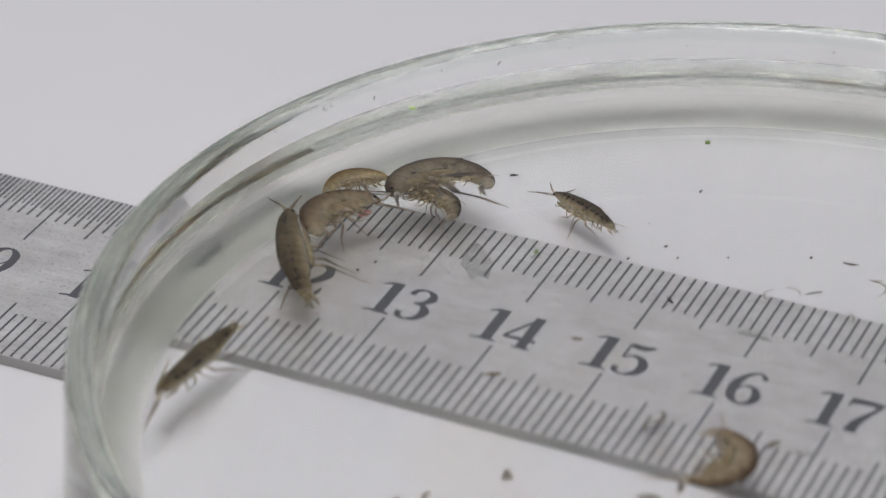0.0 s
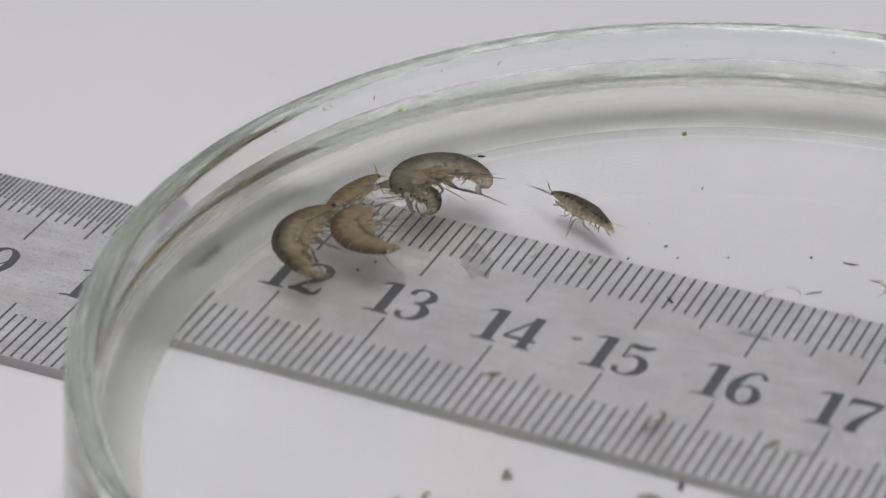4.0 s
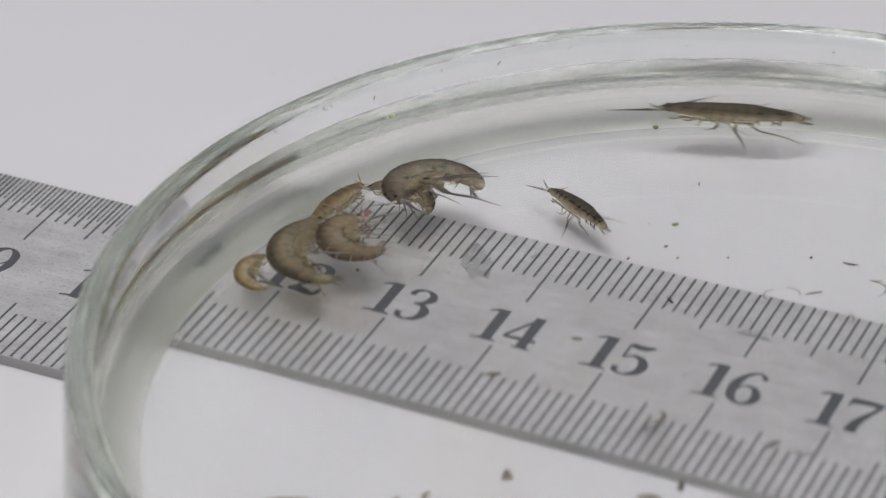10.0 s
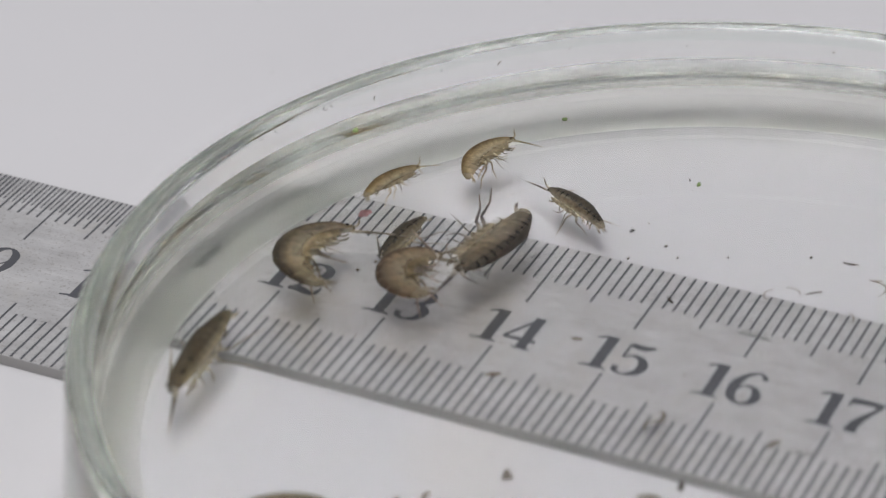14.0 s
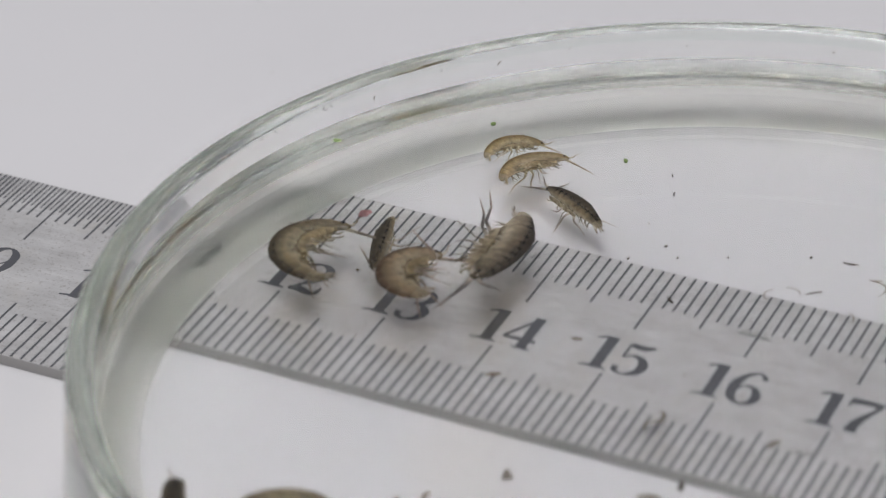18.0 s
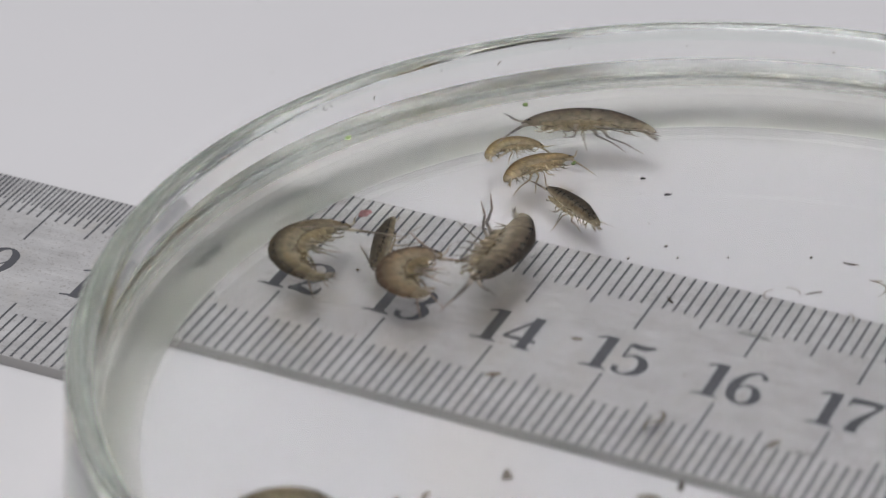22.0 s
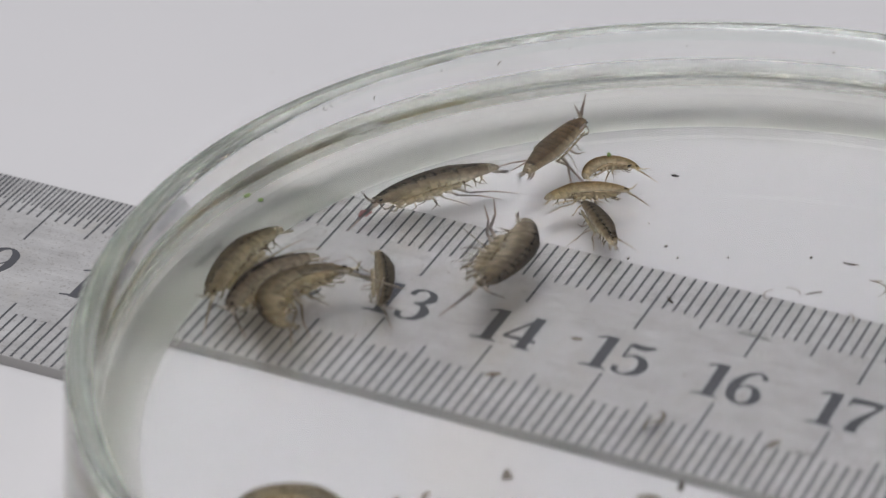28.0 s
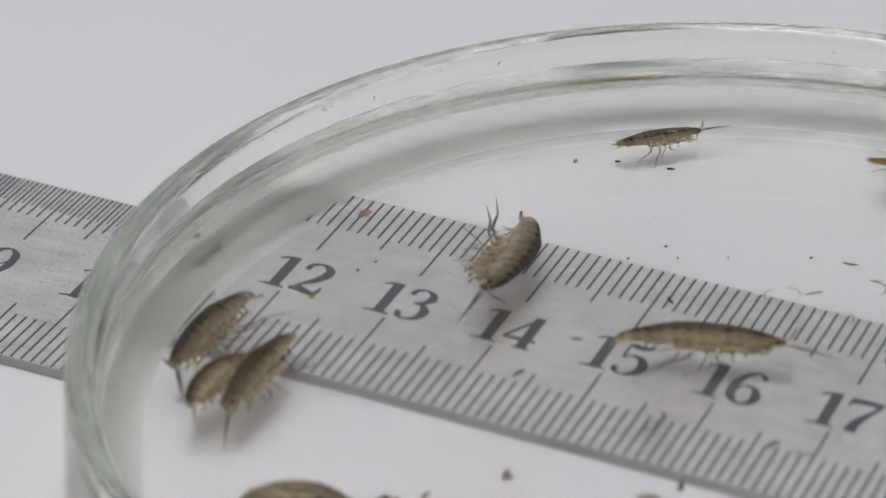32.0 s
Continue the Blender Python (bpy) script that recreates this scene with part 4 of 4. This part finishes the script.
    crawl(amphipod("dark", 12.0 * MM, "long dark grey amphipod swimming along the glass wall", 11, 0.8), [
        (0, 24.39, -52.92, 9, -33, 6, 168, 221), (16.6, 24.39, -52.92, 9, -33, 6, 168, 221), (17.4, 1.45, -49.53, 8.5, -25, 0, 153, 166),
        (17.75, -7.08, -44.2, 6.5, -16, -8, 124, 144), (18, -11.17, -40.12, 7, -4, -12, 118, 152), (18.5, -22.74, -16.88, 8, -6, -13, 112, 13),
        (18.75, -23.66, -5.21, 10, 4, -8, 91, 18), (19, -19.32, 9.8, 9, 13, -10, 83, 13), (19.25, -13.41, 22.07, 8.5, 51, -9, 61, -18),
        (19.38, -8.51, 27.23, 8.5, 24, 0, 51, 14), (19.5, -3.62, 32.39, 8.5, -5, 3, 38, 46), (19.75, 6.25, 35.81, 9, 30, 4, 21, 136),
        (19.83, 9.4, 36.25, 8.83, 20, 26, -29, 124), (19.92, 12.55, 36.69, 8.67, -17, 26, -111, 112), (20, 15.7, 37.13, 8.5, -27, 3, -161, 100),
        (20.5, 17.82, 38.14, 8.5, -26, 3, -165, 99), (21, 24.46, 40.26, 8.5, -38, 10, -170, 81), (21.5, 10.51, 38.94, 7.5, 5, 3, -166, 27),
        (21.75, 2.47, 34.96, 7.75, 40, 0, -160, 46), (22, -5.58, 30.97, 8, 74, -5, -155, 64), (22.5, -10.46, 25.77, 7, 95, -3, -142, 96),
        (23, -11.76, 22.21, 7, 89, -6, -126, 84), (23.5, -16.87, 15.49, 7, 52, -12, -116, 45), (24, -19.16, 7.13, 7, 37, -5, -111, 31),
        (24.5, -20.66, 3.9, 7, 30, -6, -112, 29), (25, -21.28, 1.77, 7, 40, -3, -112, 41), (25.5, -21.12, -1.34, 7, 29, -3, -108, 33),
        (27.5, -20.56, -5.76, 7, 35, -9, -102, 38), (28, -20.45, -6.53, 7, 58, -6, -100, 48), (28.5, -18.66, -6.89, 7, 55, -6, -96, 44),
        (29, -17.28, -8.06, 7, 85, -6, -87, 90), (30, -12.77, -9.39, 7, 88, -6, -90, 84), (30.5, -11.56, -9.51, 7, 88, -6, -94, 91),
        (31, -14.83, -25.45, 7, 47, -19, -116, 42), (31.5, -16.61, -31.31, 7, 3, -22, -101, 11), (31.8, -13.45, -37.31, 6.5, 9, -19, -79, 22),
        (32, -8.39, -42.99, 7, -4, 11, -81, 202),
    ])
    crawl(amphipod("olive", 12.2 * MM, "olive-brown amphipod with pale swimmerets in shallow water", 12, 0.82), [
        (0, 37.77, 39.48, 11.5, -41, 23, 173, 166), (22.9, 37.77, 39.48, 11.5, -41, 23, 173, 166), (23.2, 15.01, 40.75, 9.5, -15, 3, -167, 12),
        (23.5, -0.81, 34.47, 10, 11, -14, -153, 40), (23.75, -11.04, 25.86, 10.5, 8, -18, -138, 34), (24, -18.42, 15.04, 10.5, 48, -8, -127, 80),
        (24.5, -19.58, 12.13, 9.5, 52, -8, -125, 66), (25, -20.93, 9.12, 9, 80, -14, -138, 102), (25.5, -22.53, 3.5, 9, 75, -11, -121, 93),
        (27.5, -23.39, -1.72, 8.5, 46, -5, -99, 48), (28, -23.41, -5.47, 8, 41, 0, -91, 42), (28.5, -22.19, -11.06, 7.5, 22, 2, -88, 22),
        (29, -21.3, -16.11, 7, 26, 0, -84, 22), (29.5, -19.58, -17.71, 7, 28, -5, -87, 25), (30, -18.16, -16.07, 7, 28, -8, -91, 34),
        (31, -17.29, -14.98, 7, 50, -9, -105, 55), (32, -14.4, -19.7, 7, 28, -5, -88, 23),
    ])
    crawl(amphipod("dark", 12.2 * MM, "dark grey-brown amphipod with pale belly in shallow water", 13, 0.84), [
        (0, 38.59, 38.66, 10, -45, 23, 171, 170), (24.1, 38.59, 38.66, 10, -45, 23, 171, 170), (24.5, 14.88, 40.44, 8.5, -17, 0, -169, 24),
        (25, 13.02, 37.03, 8, -35, 0, -161, 61), (25.5, 7.09, 36.1, 7, 20, 0, -158, 29), (26.3, -4.49, 29, 7, 0, 0, -151, 13), (27.5, -13.4, 18.88, 7, 48, 0, -136, 45),
        (28, -14.01, 14.6, 7, 30, 0, -124, 25), (28.5, -20.61, 6.1, 7, 8, -5, -108, 14), (29, -21.16, -3.46, 7, 1, 0, -107, 10), (29.5, -21.48, -8.24, 7, 20, 0, -99, 23),
        (30, -21.54, -11.3, 7, 28, 3, -96, 30), (31, -22.11, -12.57, 7, 49, 0, -91, 40), (32, -21, -15.78, 7, 35, 0, -92, 27),
    ])
    crawl(amphipod("olive", 9.5 * MM, "olive-brown amphipod with pale swimmerets in shallow water", 14, 0.9), [
        (0, 10.11, -46.54, 8, -31, -7, 170, 217), (28.2, 10.11, -46.54, 8, -31, -7, 170, 217), (28.7, -10.26, -41.11, 5.5, -18, 0, 121, 66),
        (29, -14.68, -35.69, 5.5, -37, 0, 116, 30), (29.5, -17.99, -27.95, 6.5, 7, 3, 113, 43), (29.67, -17.79, -27.01, 6.5, -9, 23, 64, 51),
        (29.83, -17.6, -26.07, 6.5, -44, 17, -10, 58), (30, -17.41, -25.13, 6.5, -52, -7, -56, 66), (30.17, -18.47, -24.25, 6.5, -13, -12, -59, 71),
        (30.33, -19.54, -23.37, 6.5, 33, -14, -66, 77), (30.5, -20.6, -22.49, 6.5, 72, -11, -71, 82), (31, -20.8, -22.12, 6.5, 81, -4, -73, 116),
        (31.5, -19.89, -22.15, 6.5, 82, -4, -79, 108), (32, -17.34, -21.87, 6.5, 64, -7, -93, 46),
    ])
    crawl(amphipod("olive", 9.8 * MM, "olive-brown arched amphipod near the front of the dish", 15, 0.88), [
        (0, -1.21, -41.32, 6, 103, 0, -155, 140), (7, -2.81, -38.05, 6, 103, 0, -155, 141), (7.5, -3.39, -35.7, 6, 112, 0, -155, 197),
        (9, -3.72, -35.01, 5.5, 117, 6, -162, 196), (13, -3.74, -34.78, 6, 114, 0, -158, 175), (19, -4.31, -34.22, 6, 109, -5, -155, 156),
        (25, -4.28, -33.87, 6, 103, 0, -157, 141), (28, -4.29, -33.54, 6, 103, 0, -157, 135), (32, -4.14, -33.56, 6.5, 97, -4, -152, 114),
    ])
    crawl(amphipod("brown", 10.0 * MM, "tan-brown amphipod curled over the ruler edge", 16, 0.88), [
        (0, 26.25, -15.1, 6, -91, 9, -92, 181), (0.5, 25.76, -16.62, 6, -90, 0, -94, 154), (1, 25.62, -17.54, 6, -90, 0, -98, 149),
        (1.5, 26.87, -19.75, 6.5, -74, -4, -107, 148), (2, 29.45, -16.6, 7.5, -34, 0, -138, 157), (2.4, 34.24, -23.87, 7.5, -23, 5, 171, 160),
        (32, 34.24, -23.87, 7.5, -23, 5, 171, 160),
    ])
    crawl(amphipod("olive", 11.0 * MM, "olive-brown amphipod with pale swimmerets in shallow water", 17, 0.88), [
        (0, -19.32, -20.73, 7, -9, 0, -95, 0), (0.5, -20.01, -20.11, 7, 19, -3, -99, 28), (0.75, -20.04, -20.55, 7.25, 49, -5, -114, 90),
        (1, -20.08, -20.98, 7.5, 78, 0, -128, 152), (1.3, -19.17, -25.5, 7, 89, 0, -102, 116), (1.5, -17.48, -29.68, 7, 37, -6, -85, 27),
        (1.9, -7.98, -43.38, 5.5, 20, 0, -62, 35), (2.6, 5.47, -50.22, 8, 27, 0, -19, 189), (3.4, 18.11, -56.1, 6, 35, 0, -13, 187),
        (32, 18.11, -56.1, 6, 35, 0, -13, 187),
    ])
    drift(floater("green", 0.36, "ragged bright green leaf scrap floating on the water", 20), [(0, -18.47, 20.55, 0), (6, -19.36, 19.28, 37), (10, -19.51, 18.37, 74), (11, -19.65, 18.30, 111), (12, -19.89, 17.59, 28), (13, -20.64, 15.93, 65), (14, -21.29, 14.56, 102), (18, -22.03, 12.10, 19), (20, -21.20, 13.19, 56), (23, -21.34, 12.89, 93), (24, -21.67, 12.04, 10), (25, -23.00, 7.61, 47), (28, -24.74, -0.26, 84), (29, -25.60, -5.65, 1), (30, -25.29, -7.20, 38), (32, -25.51, -8.15, 75)])
    drift(floater("green", 0.36, "small green leaf scrap drifting on the water", 21), [(0, 8.13, 26.16, 50), (6, 4.82, 26.91, 87), (10, 2.86, 26.78, 4), (11, 1.51, 26.73, 41), (12, -0.57, 26.44, 78), (13, -2.91, 25.66, 115), (14, -5.08, 24.62, 32), (18, -10.56, 21.02, 69), (20, -10.17, 23.11, 106), (22, -9.40, 25.65, 23), (23, -9.59, 25.44, 60), (24, -14.37, 19.90, 97), (25, -17.60, 9.64, 14), (28, -23.33, -0.46, 51), (29, -20.68, -8.14, 88), (30, -15.80, -14.74, 5), (31, -13.59, -13.09, 42), (32, -12.39, -13.01, 29)])
    drift(floater("green", 0.28, "tiny pale green leaf scrap drifting on the water", 22), [(0, 1.52, 1.77, 100), (1, 2.95, 1.42, 17), (3, 4.96, 1.55, 54), (6, 8.76, 5.86, 91), (8, 9.40, 8.90, 8), (10, 10.57, 11.27, 45), (13, 10.61, 17.49, 82), (18, 2.65, 19.84, 119), (20, 0.79, 18.14, 36), (22, -1.36, 17.45, 73), (28, 0.88, 20.24, 110), (30, -0.69, 19.83, 27), (32, -1.38, 17.90, 84)])
    drift(floater("black", 0.27, "black grit speck floating on the water", 23), [(0, -5.36, 13.15, 30), (1, -6.85, 15.26, 67), (2, -7.96, 15.30, 104), (3, -8.58, 15.35, 21), (6, -10.46, 13.76, 58), (8, -10.71, 12.72, 95), (9, -11.83, 11.05, 12), (10, -12.06, 9.26, 49), (11, -10.47, 5.93, 86), (11.5, -8.26, 4.71, 3), (12, -3.95, 3.45, 40), (12.5, 0.29, 3.48, 77), (13, 3.86, 4.66, 114), (13.5, 6.07, 6.78, 31), (14, 7.61, 8.57, 68), (18, 8.69, 16.01, 105), (20, 8.59, 15.85, 22), (23, 7.94, 15.76, 59), (25, 7.89, 17.29, 96), (28, 7.49, 19.22, 13), (32, 6.70, 20.19, 20)])
    drift(floater("black", 0.17, "tiny black grit speck floating on the water", 24), [(0, 10.58, 17.58, 80), (18, 7.35, 19.15, 117), (22, 5.19, 17.55, 34), (25, 4.17, 18.41, 71), (32, 2.06, 19.44, 28)])
    walk(loose_fibre, [(t, pose(x * MM, y * MM, FLOOR, 0, 0, a)) for t, x, y, a in [(0, 2.31, -8.90, 34), (30.7, 2.31, -8.90, 34), (31.4, 4.15, -7.83, 70), (32, 4.15, -7.83, 70)]])


motions()
